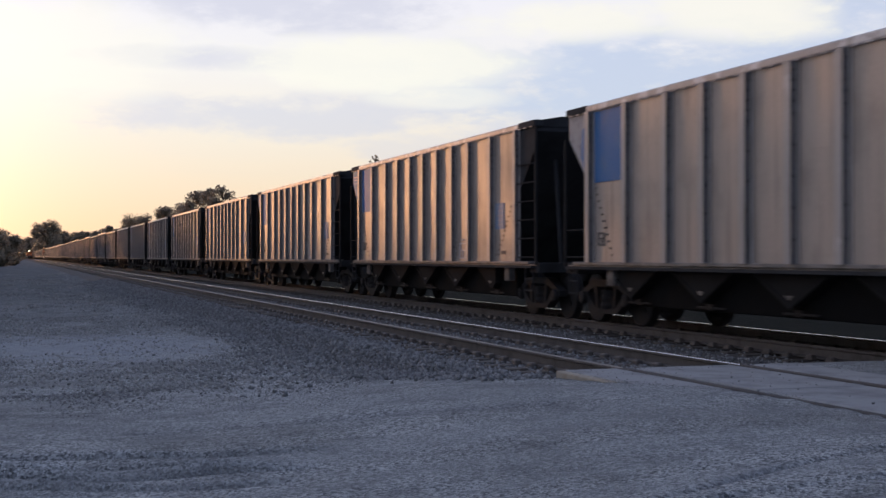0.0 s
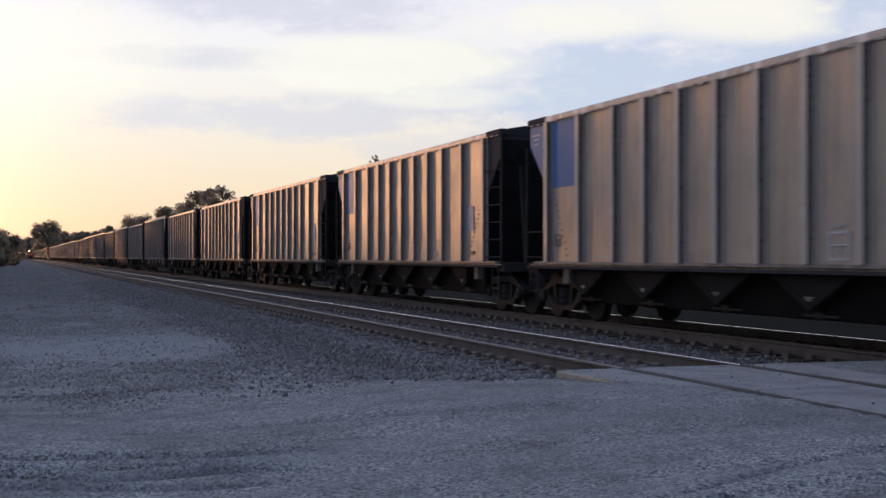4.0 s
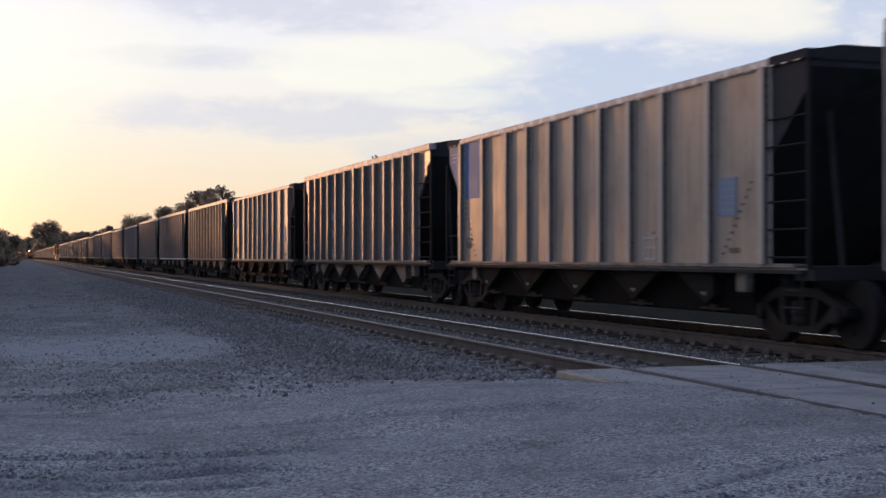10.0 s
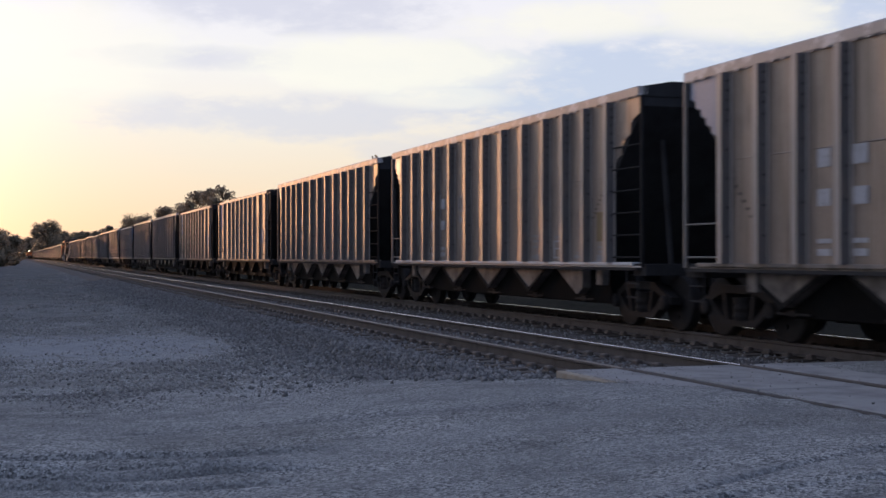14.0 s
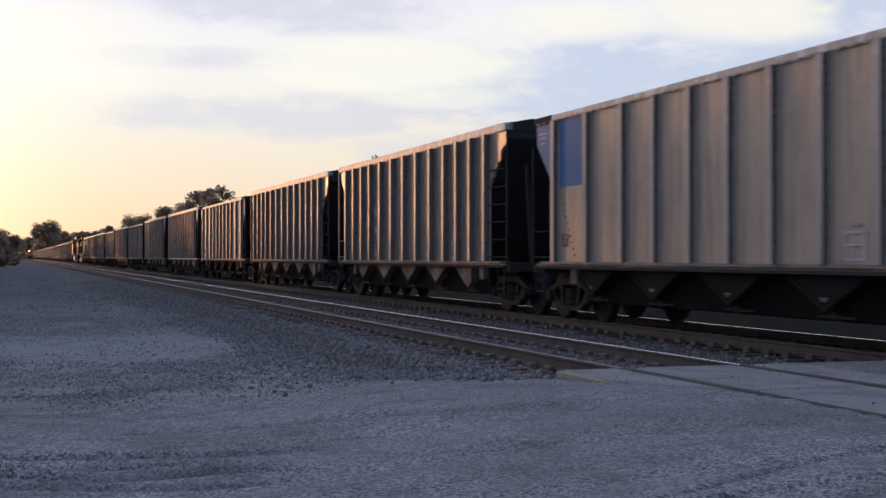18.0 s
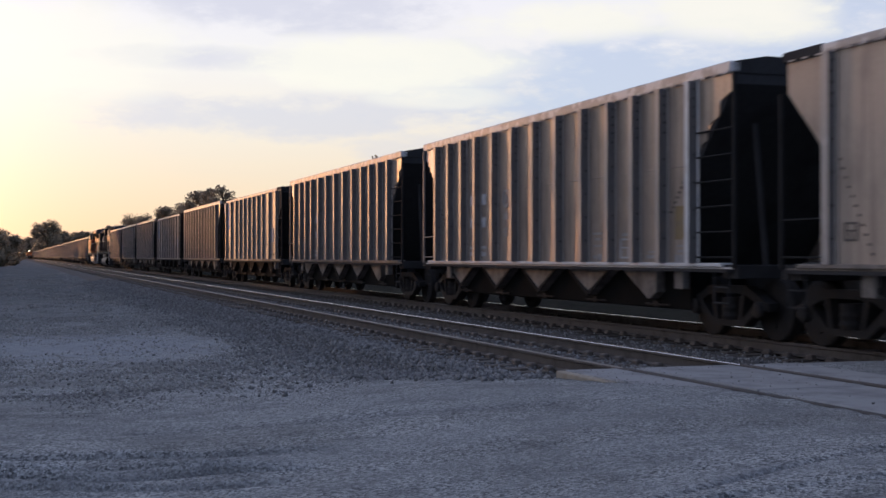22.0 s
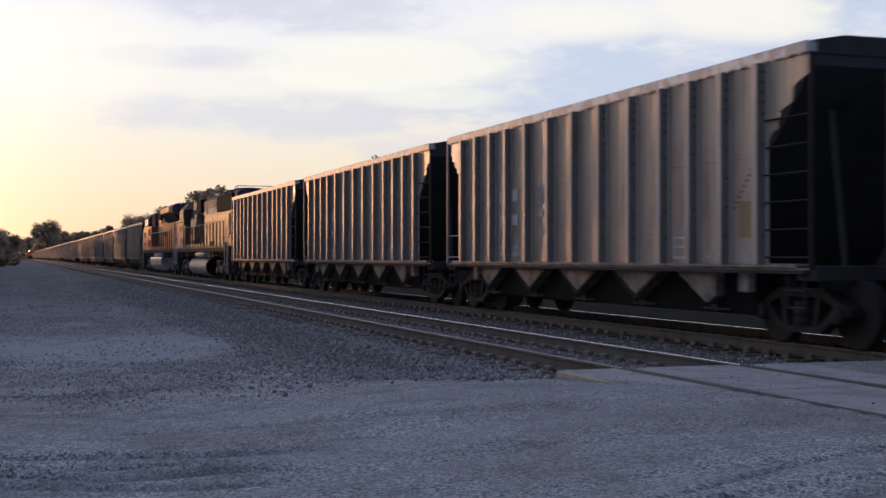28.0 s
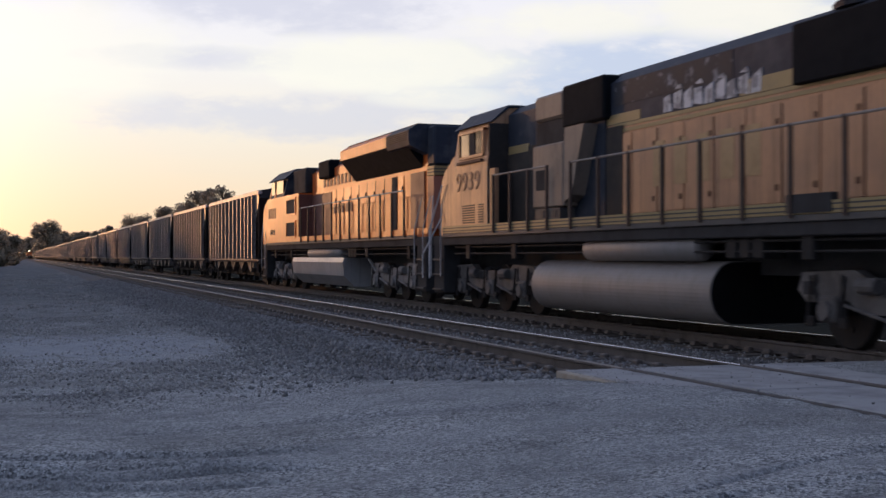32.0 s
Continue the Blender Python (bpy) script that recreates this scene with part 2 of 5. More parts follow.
def slab(bm, pts, axis, a, b):
    """A flat polygon, given in the two other axes, drawn out along axis from a to b."""
    def put(p, h):
        return {"x": (h, p[0], p[1]), "y": (p[0], h, p[1]), "z": (p[0], p[1], h)}[axis]
    lo = [bm.verts.new(put(p, a)) for p in pts]
    hi = [bm.verts.new(put(p, b)) for p in pts]
    bm.faces.new(lo)
    bm.faces.new(hi[::-1])
    n = len(pts)
    for i in range(n):
        bm.faces.new((lo[i], lo[(i + 1) % n], hi[(i + 1) % n], hi[i]))
    return bm


def rod(bm, p, q, r, n=6):
    """A round bar from p to q."""
    p, q = Vector(p), Vector(q)
    d = (q - p).normalized()
    u = d.orthogonal().normalized()
    v = d.cross(u)
    rings = []
    for c in (p, q):
        rings.append([bm.verts.new(c + (u * math.cos(2 * math.pi * i / n) + v * math.sin(2 * math.pi * i / n)) * r) for i in range(n)])
    for i in range(n):
        bm.faces.new((rings[0][i], rings[0][(i + 1) % n], rings[1][(i + 1) % n], rings[1][i]))
    bm.faces.new(rings[0][::-1])
    bm.faces.new(rings[1])
    return bm


def lathe(bm, rows, n=20, axis="x", c=(0, 0, 0)):
    """A turned body: rows of (place along the axis, radius)."""
    rings = []
    for h, r in rows:
        ring = []
        for i in range(n):
            a, b = math.cos(2 * math.pi * i / n) * r, math.sin(2 * math.pi * i / n) * r
            p = {"x": (h, a, b), "y": (a, h, b), "z": (a, b, h)}[axis]
            ring.append(bm.verts.new((p[0] + c[0], p[1] + c[1], p[2] + c[2])))
        rings.append(ring)
    for r0, r1 in zip(rings, rings[1:]):
        for i in range(n):
            bm.faces.new((r0[i], r0[(i + 1) % n], r1[(i + 1) % n], r1[i]))
    bm.faces.new(rings[0][::-1])
    bm.faces.new(rings[-1])
    return bm


def B():
    return bmesh.new()


def clone_part(ob, parent, m=None):
    """The same part once more, with what hangs on it, sharing meshes and turning alike."""
    made = ob.copy()
    scene.collection.objects.link(made)
    made.parent = parent
    if m is not None:
        made.matrix_basis = m
    for child in ob.children:
        clone_part(child, made)
    return made

# ---- ground, tracks and crossing ----
def smooth(a, b, v):
    q = np.clip((np.asarray(v, float) - a) / (b - a), 0, 1)
    return q * q * (3 - 2 * q)


def ripple(x, y, seed=0.0):
    """Soft unevenness without a lattice."""
    return (np.sin(1.3 * x + 0.7 * y + seed) + np.sin(-0.9 * x + 1.9 * y + 1.7 * seed) + np.sin(2.3 * x - 1.1 * y + 0.4) + 0.6 * np.sin(3.7 * x + 3.1 * y + seed)) / 3.6


# tyre ruts: where each crosses x = 0, its slope, width, and the stretch of x that shows it
RUTS = ((9.87, -0.37, 0.085, -2.0, 2.5), (9.36, -0.38, 0.075, -2.0, 2.2), (8.97, -0.30, 0.08, -2.0, 2.3), (8.55, -0.34, 0.07, -2.0, 1.9), (5.02, 0.34, 0.035, 2.4, 8.0), (5.86, 0.03, 0.035, 3.0, 7.0), (11.2, -0.30, 0.10, 0.5, 5.0))


def ground_z(x, y):
    x, y = np.asarray(x, float), np.asarray(y, float)
    z = -0.52 + 0.03 * ripple(x * 0.6, y * 0.35, 2.0) + 0.012 * ripple(x * 2.1, y * 1.7, 5.0)
    road = smooth(18.5 + 3.5 * smooth(5.0, 2.2, x), 10.4, y) * smooth(-40, -10, y)
    ramp = -0.27 + 0.262 * smooth(0.3, 4.9, x) - 0.4 * smooth(13.6, 22, x)
    ramp = ramp + 0.012 * ripple(x, y, 1.0)
    for off, slope, wide, xa, xb in RUTS:
        d = (y - off - slope * x - 0.03 * np.sin(1.7 * x + off)) / wide
        there = smooth(xa, xa + 0.6, x) * smooth(xb, xb - 1.0, x) * (0.8 + 0.35 * np.sin(4.3 * x + 3 * off))
        ramp = ramp + there * np.where(off < 7, 0.32, np.where(off > 11, 0.25, 1.5)) * (0.03 * np.exp(-(d - 1.8) ** 2) + 0.02 * np.exp(-(d + 1.8) ** 2) - 0.10 * np.exp(-d * d))
    z = z * (1 - road) + ramp * road
    # the swell of the shoulder up to the ballast
    z = z + 0.10 * smooth(2.6, 4.8, x) * smooth(9, 6, x) * (1 - road)
    edge = 5.22 + smooth(14.5, 12.5, y) * (0.16 + 0.92 * smooth(11.9, 9.7, y) + 0.035 * ripple(x * 7.0, y * 9.3, 9.0))
    bed = smooth(0.0, 0.30, x - edge) * (1 - smooth(13.3, 13.7, x))
    z = z + road * 0.014 * smooth(4.6, 5.3, x)
    return z * (1 - bed) + np.minimum(z, -0.62) * bed


def spread(lo, hi, step, far, grow=1.13):
    core = list(np.arange(lo, hi + 1e-6, step))
    d, v = step, hi
    while v < far:
        d *= grow
        v += d
        core.append(v)
    d, v = step, lo
    while v > -far:
        d *= grow
        v -= d
        core.insert(0, v)
    return np.array(core)


def sheet(name, xs, ys, zs, material):
    nx, ny = len(xs), len(ys)
    gx, gy = np.meshgrid(xs, ys)
    co = np.stack([gx, gy, zs(gx, gy)], -1).reshape(-1, 3)
    i = (np.arange(ny - 1)[:, None] * nx + np.arange(nx - 1)[None, :]).reshape(-1)
    faces = np.stack([i, i + 1, i + nx + 1, i + nx], 1)
    me = bpy.data.meshes.new(name)
    me.vertices.add(len(co))
    me.vertices.foreach_set("co", co.ravel())
    me.loops.add(faces.size)
    me.loops.foreach_set("vertex_index", faces.ravel())
    me.polygons.add(len(faces))
    me.polygons.foreach_set("loop_start", np.arange(0, faces.size, 4))
    me.polygons.foreach_set("use_smooth", np.ones(len(faces), bool))
    me.update(calc_edges=True)
    me.materials.append(material)
    return new(name, me)


def w_range(g, value, a, b, c, d):
    """1 between b and c, falling to 0 at a and d."""
    ends = []
    for lo, hi in ((a, b), (d, c)):
        n = g.node("ShaderNodeMapRange", {0: value}, interpolation_type="SMOOTHSTEP")
        n.inputs[1].default_value, n.inputs[2].default_value = lo, hi
        ends.append(n.outputs[0])
    return g.math("MULTIPLY", *ends)


def gravel_material():
    m = bpy.data.materials.new("limestone_gravel")
    m.use_nodes = True
    m.node_tree.nodes.clear()
    g = Tree(m.node_tree)
    at = g.node("ShaderNodeTexCoord").outputs["Object"]
    sep = g.node("ShaderNodeSeparateXYZ", {"Vector": at}).outputs
    grit = g.node("ShaderNodeTexVoronoi", {"Vector": at}, Scale=58.0)
    grit2 = g.node("ShaderNodeTexVoronoi", {"Vector": at}, Scale=16.0)
    broad = g.node("ShaderNodeTexNoise", {"Vector": at}, Scale=0.55, Detail=6.0, Roughness=0.6).outputs[0]
    mid = g.node("ShaderNodeTexNoise", {"Vector": at}, Scale=3.2, Detail=5.0, Roughness=0.65).outputs[0]
    tone = g.node("ShaderNodeSeparateColor", {0: grit.outputs["Color"]}).outputs[0]
    col = g.mix(tone, (0.08, 0.082, 0.083), (0.74, 0.74, 0.705))
    col = g.mix(g.ramp(mid, [(0.44, 0.0), (0.66, 0.35)]), col, (0.295, 0.297, 0.29))
    col = g.mix(g.ramp(broad, [(0.45, 0.0), (0.65, 0.55)]), col, (0.19, 0.187, 0.176))
    rough_ground = g.node("ShaderNodeTexNoise", {"Vector": at}, Scale=1.7, Detail=8.0, Roughness=0.75).outputs[0]
    col = g.mix(g.ramp(rough_ground, [(0.50, 0.0), (0.62, 0.4)]), col, (0.10, 0.105, 0.105))
    # dark single stones among the fines
    speck = g.node("ShaderNodeTexVoronoi", {"Vector": at}, Scale=21.0)
    some = g.ramp(g.node("ShaderNodeSeparateColor", {0: speck.outputs["Color"]}).outputs[1], [(0.62, 0.0), (0.70, 1.0)])
    col = g.mix(g.math("MULTIPLY", g.ramp(speck.outputs["Distance"], [(0.14, 0.62), (0.30, 0.0)]), some), col, (0.055, 0.058, 0.062))
    bright = g.ramp(g.node("ShaderNodeSeparateColor", {0: speck.outputs["Color"]}).outputs[2], [(0.80, 0.0), (0.86, 1.0)])
    col = g.mix(g.math("MULTIPLY", g.ramp(speck.outputs["Distance"], [(0.12, 0.5), (0.26, 0.0)]), bright), col, (0.62, 0.62, 0.60))
    # a spill of pale crushed stone beside the ballast
    dx = g.math("DIVIDE", g.math("SUBTRACT", sep["X"], 1.5), 2.4)
    dy = g.math("DIVIDE", g.math("SUBTRACT", sep["Y"], 25.6), 3.6)
    ring = g.math("SUBTRACT", 1.35, g.math("ADD", g.math("MULTIPLY", dx, dx), g.math("MULTIPLY", dy, dy)))
    ring = g.math("ADD", ring, g.math("MULTIPLY", g.math("SUBTRACT", rough_ground, 0.5), 9.0))
    pale = g.ramp(ring, [(0.1, 0.0), (1.0, 0.7)])
    col = g.mix(pale, col, (0.46, 0.475, 0.49))
    # tracks of fine dust on the road
    dusty = g.node("ShaderNodeMapping", {"Vector": at})
    dusty.inputs["Rotation"].default_value, dusty.inputs["Scale"].default_value = (0, 0, radians(-13)), (0.16, 1.5, 1)
    lane = g.node("ShaderNodeTexNoise", {"Vector": dusty.outputs[0]}, Scale=1.0, Detail=3.0, Roughness=0.5).outputs[0]
    on_road = g.ramp(g.math("DIVIDE", sep["Y"], 100.0), [(0.13, 1.0), (0.17, 0.0)])
    col = g.mix(g.math("MULTIPLY", g.ramp(lane, [(0.42, 0.0), (0.60, 0.42)]), on_road), col, (0.345, 0.347, 0.34))
    # tyre ruts: their shade and coarse darker stone, put in as dark bands
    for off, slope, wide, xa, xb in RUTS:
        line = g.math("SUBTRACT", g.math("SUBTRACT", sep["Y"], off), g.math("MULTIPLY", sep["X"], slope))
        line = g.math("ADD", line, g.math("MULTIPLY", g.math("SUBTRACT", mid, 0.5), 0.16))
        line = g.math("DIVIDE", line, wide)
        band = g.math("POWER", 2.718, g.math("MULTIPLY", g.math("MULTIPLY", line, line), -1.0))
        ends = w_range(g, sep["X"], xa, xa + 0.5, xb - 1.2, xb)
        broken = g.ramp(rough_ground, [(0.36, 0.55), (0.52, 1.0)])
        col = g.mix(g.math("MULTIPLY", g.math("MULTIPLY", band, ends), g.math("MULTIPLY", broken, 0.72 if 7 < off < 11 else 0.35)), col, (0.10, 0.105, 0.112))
    # the lot is dirtier and weedy farther down the line
    weedy = g.ramp(g.math("ADD", g.math("DIVIDE", sep["Y"], 200.0), g.math("MULTIPLY", rough_ground, 0.2)), [(0.20, 0.0), (0.40, 0.85)])
    tussock = g.node("ShaderNodeTexNoise", {"Vector": at}, Scale=0.9, Detail=7.0, Roughness=0.7).outputs[0]
    col = g.mix(weedy, col, g.mix(g.ramp(tussock, [(0.42, 0.0), (0.62, 1.0)]), (0.19, 0.195, 0.195), (0.075, 0.08, 0.075)))
    # ground beyond the line, in a much darker tone
    field = g.ramp(g.math("ADD", g.math("DIVIDE", sep["X"], 100.0), g.math("MULTIPLY", broad, 0.03)), [(0.140, 0.0), (0.160, 1.0)])
    col = g.mix(field, col, (0.018, 0.019, 0.016))
    bs = g.node("ShaderNodeBsdfPrincipled", {"Base Color": col}, Roughness=0.92)
    bs.inputs["Specular IOR Level"].default_value = 0.02
    hgt = g.math("ADD", g.math("MULTIPLY", grit.outputs["Distance"], 0.7), g.math("ADD", g.math("MULTIPLY", grit2.outputs["Distance"], 0.4), g.math("MULTIPLY", mid, 1.0)))
    relief = g.node("ShaderNodeBump", {"Height": hgt}, Strength=0.85, Distance=0.03)
    g.t.links.new(relief.outputs[0], bs.inputs["Normal"])
    g.node("ShaderNodeOutputMaterial", {"Surface": bs.outputs[0]})
    return m


def stone_material(name, a, b):
    m = bpy.data.materials.new(name)
    m.use_nodes = True
    m.node_tree.nodes.clear()
    g = Tree(m.node_tree)
    rnd = g.node("ShaderNodeNewGeometry").outputs["Random Per Island"]
    fine = g.node("ShaderNodeTexNoise", {"Vector": g.node("ShaderNodeTexCoord").outputs["Object"]}, Scale=60.0, Detail=3.0).outputs[0]
    col = g.mix(g.math("MULTIPLY", g.math("ADD", rnd, fine), 0.5), a, b)
    bs = g.node("ShaderNodeBsdfPrincipled", {"Base Color": col}, Roughness=0.85)
    bs.inputs["Specular IOR Level"].default_value = 0.2
    g.node("ShaderNodeOutputMaterial", {"Surface": bs.outputs[0]})
    return m


GRAVEL = gravel_material()
STONE = stone_material("ballast_granite", (0.022, 0.023, 0.024), (0.42, 0.41, 0.395))
PEBBLE = stone_material("loose_limestone", (0.07, 0.069, 0.066), (0.56, 0.54, 0.50))
BALLAST = surface("ballast_fines", (0.125, 0.118, 0.112), 0.95, 0, 0.5, 28, 5, (0.10, 0.09, 0.08), bump=1.0, shine=0.1)
CONCRETE = surface("worn_concrete", (0.345, 0.34, 0.33), 0.85, 0, 0.16, 40, 1.9, (0.20, 0.195, 0.19), (0.44, 0.66), bump=0.2, per_piece=0.06)
TIE_WOOD = surface("creosoted_wood", (0.085, 0.07, 0.058), 0.9, 0, 0.35, 18, 3, (0.15, 0.13, 0.11), bump=0.5, per_piece=0.3)
RUST = surface("rusty_rail_web", (0.105, 0.09, 0.08), 0.85, 0.1, 0.25, 30, 3, (0.05, 0.042, 0.036), bump=0.25)
STEEL = surface("polished_rail_head", (0.70, 0.69, 0.68), 0.24, 1.0, 0.05, 10, 1.5, (0.58, 0.56, 0.54), bump=0.02, rough_vary=0.06)
DULL_STEEL = surface("dull_rail_head", (0.19, 0.165, 0.145), 0.45, 0.6, 0.1, 12, 1.5, (0.24, 0.21, 0.18), bump=0.03)

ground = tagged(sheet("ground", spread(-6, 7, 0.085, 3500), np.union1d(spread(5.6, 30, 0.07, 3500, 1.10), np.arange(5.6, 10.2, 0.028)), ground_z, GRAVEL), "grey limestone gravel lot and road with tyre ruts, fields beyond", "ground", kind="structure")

BED = [(3.9, -0.62), (4.6, -0.46), (5.45, -0.275), (5.9, -0.225), (6.25, -0.205), (7.1, -0.19), (8.1, -0.205), (8.9, -0.235), (9.2, -0.27), (9.5, -0.22), (11.3, -0.205), (12.95, -0.235), (14.3, -0.75), (14.3, -1.1), (3.9, -1.1)]
CROSS_Y = 12.65                      # the edge of the level crossing
ballast = new("ballast_bed")
tagged(ballast, "coarse grey crushed-stone ballast bed under two tracks", "ballast", kind="structure")
part("bed", slab(B(), BED, "y", CROSS_Y - 0.6, 1500), BALLAST, ballast)
part("bed", slab(B(), BED, "y", -400, 4.0), BALLAST, ballast)


def stones(name, places, sizes, material, parent=None):
    """Many small angular stones in one mesh."""
    n = len(places)
    base = np.array([(1, 0, 0), (-1, 0, 0), (0, 1, 0), (0, -1, 0), (0, 0, 1), (0, 0, -1)], float)
    tri = np.array([(0, 2, 4), (2, 1, 4), (1, 3, 4), (3, 0, 4), (2, 0, 5), (1, 2, 5), (3, 1, 5), (0, 3, 5)])
    jit = base[None] * np.random.uniform(0.6, 1.25, (n, 6, 1)) + np.random.uniform(-0.3, 0.3, (n, 6, 3))
    jit[:, :, 2] *= 0.75
    q = np.random.normal(size=(n, 4))
    q /= np.linalg.norm(q, axis=1)[:, None]
    a, b, c, d = q.T
    rot = np.stack([1 - 2 * (c * c + d * d), 2 * (b * c - a * d), 2 * (b * d + a * c), 2 * (b * c + a * d), 1 - 2 * (b * b + d * d), 2 * (c * d - a * b), 2 * (b * d - a * c), 2 * (c * d + a * b), 1 - 2 * (b * b + c * c)], 1).reshape(n, 3, 3)
    co = np.einsum("nij,nkj->nki", rot, jit) * np.asarray(sizes)[:, None, None] + np.asarray(places)[:, None, :]
    faces = (tri[None] + (np.arange(n) * 6)[:, None, None]).reshape(-1, 3)
    me = bpy.data.meshes.new(name)
    me.vertices.add(n * 6)
    me.vertices.foreach_set("co", co.ravel())
    me.loops.add(faces.size)
    me.loops.foreach_set("vertex_index", faces.ravel())
    me.polygons.add(len(faces))
    me.polygons.foreach_set("loop_start", np.arange(0, faces.size, 3))
    me.update(calc_edges=True)
    me.materials.append(material)
    return link(name, me, parent)


def bed_z(x):
    return np.interp(x, [p[0] for p in BED[:13]], [p[1] for p in BED[:13]])


rng = np.random.default_rng(4)
n = 46000
sy = CROSS_Y - 0.5 + 75 * rng.random(n) ** 2.0
sx = rng.uniform(2.2, 5.86, n)
spill = ((sx - 1.5) / 2.4) ** 2 + ((sy - 25.6) / 3.6) ** 2 < 1.2 + 0.5 * ripple(sx, sy, 7.0)
keep = rng.random(n) < (0.03 + 0.97 * smooth(3.3, 5.0, sx + 0.5 * ripple(sx * 0.8, sy * 0.5, 6.0) - 0.5 * smooth(16, 13, sy))) * np.where(spill, 0.2, 1.0) * smooth(12.3, 14.4, sy + 0.5 * ripple(sx * 1.3, sy, 2.5) + rng.normal(0, 0.35, n))
sx, sy = sx[keep], sy[keep]
sz = np.maximum(bed_z(sx), np.where(sx < 5.35, ground_z(sx, sy), -9)) + rng.uniform(-0.005, 0.018, len(sx))
tagged(stones("ballast_stones", np.stack([sx, sy, sz], 1), rng.uniform(0.016, 0.046, len(sx)), STONE), "loose grey crushed ballast stones on the shoulder", "ballast", kind="stuff")
n = 16000
sy = CROSS_Y + 60 * rng.random(n) ** 1.8
sx = np.where(rng.random(n) < 0.45, rng.uniform(8.0, 10.3, n), rng.uniform(5.9, 8.4, n))
sz = bed_z(sx) + rng.uniform(-0.01, 0.015, n)
tagged(stones("ballast_stones", np.stack([sx, sy, sz], 1), rng.uniform(0.018, 0.04, n), STONE), "grey ballast stones between the ties and tracks", "ballast", kind="stuff")
n = 60000
sy = 5.2 + 33 * rng.random(n) ** 1.5
sx = rng.uniform(-2.5, 5.4, n)
clump = ripple(sx * 0.9, sy * 0.8, 3.0) + 0.6 * ripple(sx * 2.7, sy * 2.3, 8.0) + rng.normal(0, 0.35, n)
far_side = smooth(13.0, 22.0, sy) * 0.5
keep = clump > 0.75 - 0.4 * smooth(12.5, 14.5, sy) - far_side
spill = ((sx - 1.5) / 2.4) ** 2 + ((sy - 25.6) / 3.6) ** 2 < 1.2 + 0.5 * ripple(sx, sy, 7.0)
keep &= ~spill | (rng.random(n) < 0.25)
sx, sy = sx[keep], sy[keep]
sz = ground_z(sx, sy) + 0.004
big = np.where(sy > 14.5, rng.uniform(0.008, 0.030, len(sx)), rng.uniform(0.003, 0.009, len(sx)))
tagged(stones("loose_gravel", np.stack([sx, sy, sz], 1), big, PEBBLE), "scattered pale gravel stones on the lot and road", "gravel", kind="stuff")

n = 26000
sy = 24 + 110 * rng.random(n) ** 1.5
sx = rng.uniform(-4.0, 4.4, n)
keep = ripple(sx * 0.5, sy * 0.25, 3.0) + 0.5 * ripple(sx * 1.7, sy * 0.9, 8.0) + rng.normal(0, 0.4, n) > 0.3
keep &= ((sx - 1.5) / 2.5) ** 2 + ((sy - 25.6) / 3.8) ** 2 > 1.2
sx, sy = sx[keep], sy[keep]
tagged(stones("loose_gravel", np.stack([sx, sy, ground_z(sx, sy) + 0.004], 1), rng.uniform(0.012, 0.05, len(sx)), PEBBLE), "coarse gravel scattered along the track side", "gravel", kind="stuff")

# stones kicked out onto the road from the shoulder
n = 9000
sy = 15.2 - 4.0 * rng.random(n) ** 1.7
sx = rng.uniform(-3.0, 5.6, n)
keep = ripple(sx * 1.1, sy * 0.9, 4.0) + rng.normal(0, 0.5, n) > 0.1
sx, sy = sx[keep], sy[keep]
tagged(stones("loose_gravel", np.stack([sx, sy, ground_z(sx, sy) + 0.003], 1), rng.uniform(0.005, 0.008 + 0.02 * smooth(12.0, 15.0, sy)), STONE), "loose grey stones strewn at the edge of the road", "gravel", kind="stuff")

# darker loose stone lies in the tyre ruts, adding to their painted shade, and along the panels' edge
cx, cy = [], []
for off, slope, wide, xa, xb in RUTS:
    k = 3500 if 6.5 < off < 10 else 160 if off < 7 else 60
    qx = rng.uniform(xa + 0.3, xb - 0.6, k)
    qy = off + slope * qx + 0.03 * np.sin(1.7 * qx + off) + rng.normal(0, wide * 0.38, k)
    some = ripple(qx * 0.8, qy * 0.5, off) + rng.normal(0, 0.3, k) > -0.15
    cx.append(qx[some])
    cy.append(qy[some])
qy = rng.uniform(9.4, 12.6, 900)
cx.append(5.45 + 0.92 * smooth(11.9, 9.7, qy) + rng.normal(0, 0.10, 900))
cy.append(qy)
sx, sy = np.concatenate(cx), np.concatenate(cy)
# stone colour darkened to carry the ruts' shade as well
RUTSTONE = stone_material("shade_dark_rut_gravel", (0.035, 0.037, 0.038), (0.17, 0.172, 0.17))
tagged(stones("rut_gravel", np.stack([sx, sy, np.maximum(ground_z(sx, sy), np.where(sx > 5.6, -0.004, -9)) + 0.002], 1), rng.uniform(0.002, 0.0055, len(sx)), RUTSTONE), "dark loose gravel lying in tyre ruts", "gravel", kind="stuff")

n = 9000
sy = rng.uniform(14.5, 27.0, n)
sx = rng.uniform(-5.0, 4.3, n)
keep = ripple(sx * 0.7, sy * 0.45, 11.0) + 0.7 * ripple(sx * 1.9, sy * 1.4, 3.3) + rng.normal(0, 0.45, n) > 0.35
keep &= ((sx - 1.5) / 2.4) ** 2 + ((sy - 25.6) / 3.6) ** 2 > 1.1
sx, sy = sx[keep], sy[keep]
tagged(stones("loose_gravel", np.stack([sx, sy, ground_z(sx, sy) + 0.006], 1), rng.uniform(0.010, 0.034, len(sx)) * rng.uniform(0.6, 1.2, len(sx)), STONE), "dark ballast stones strayed onto the gravel lot", "gravel", kind="stuff")

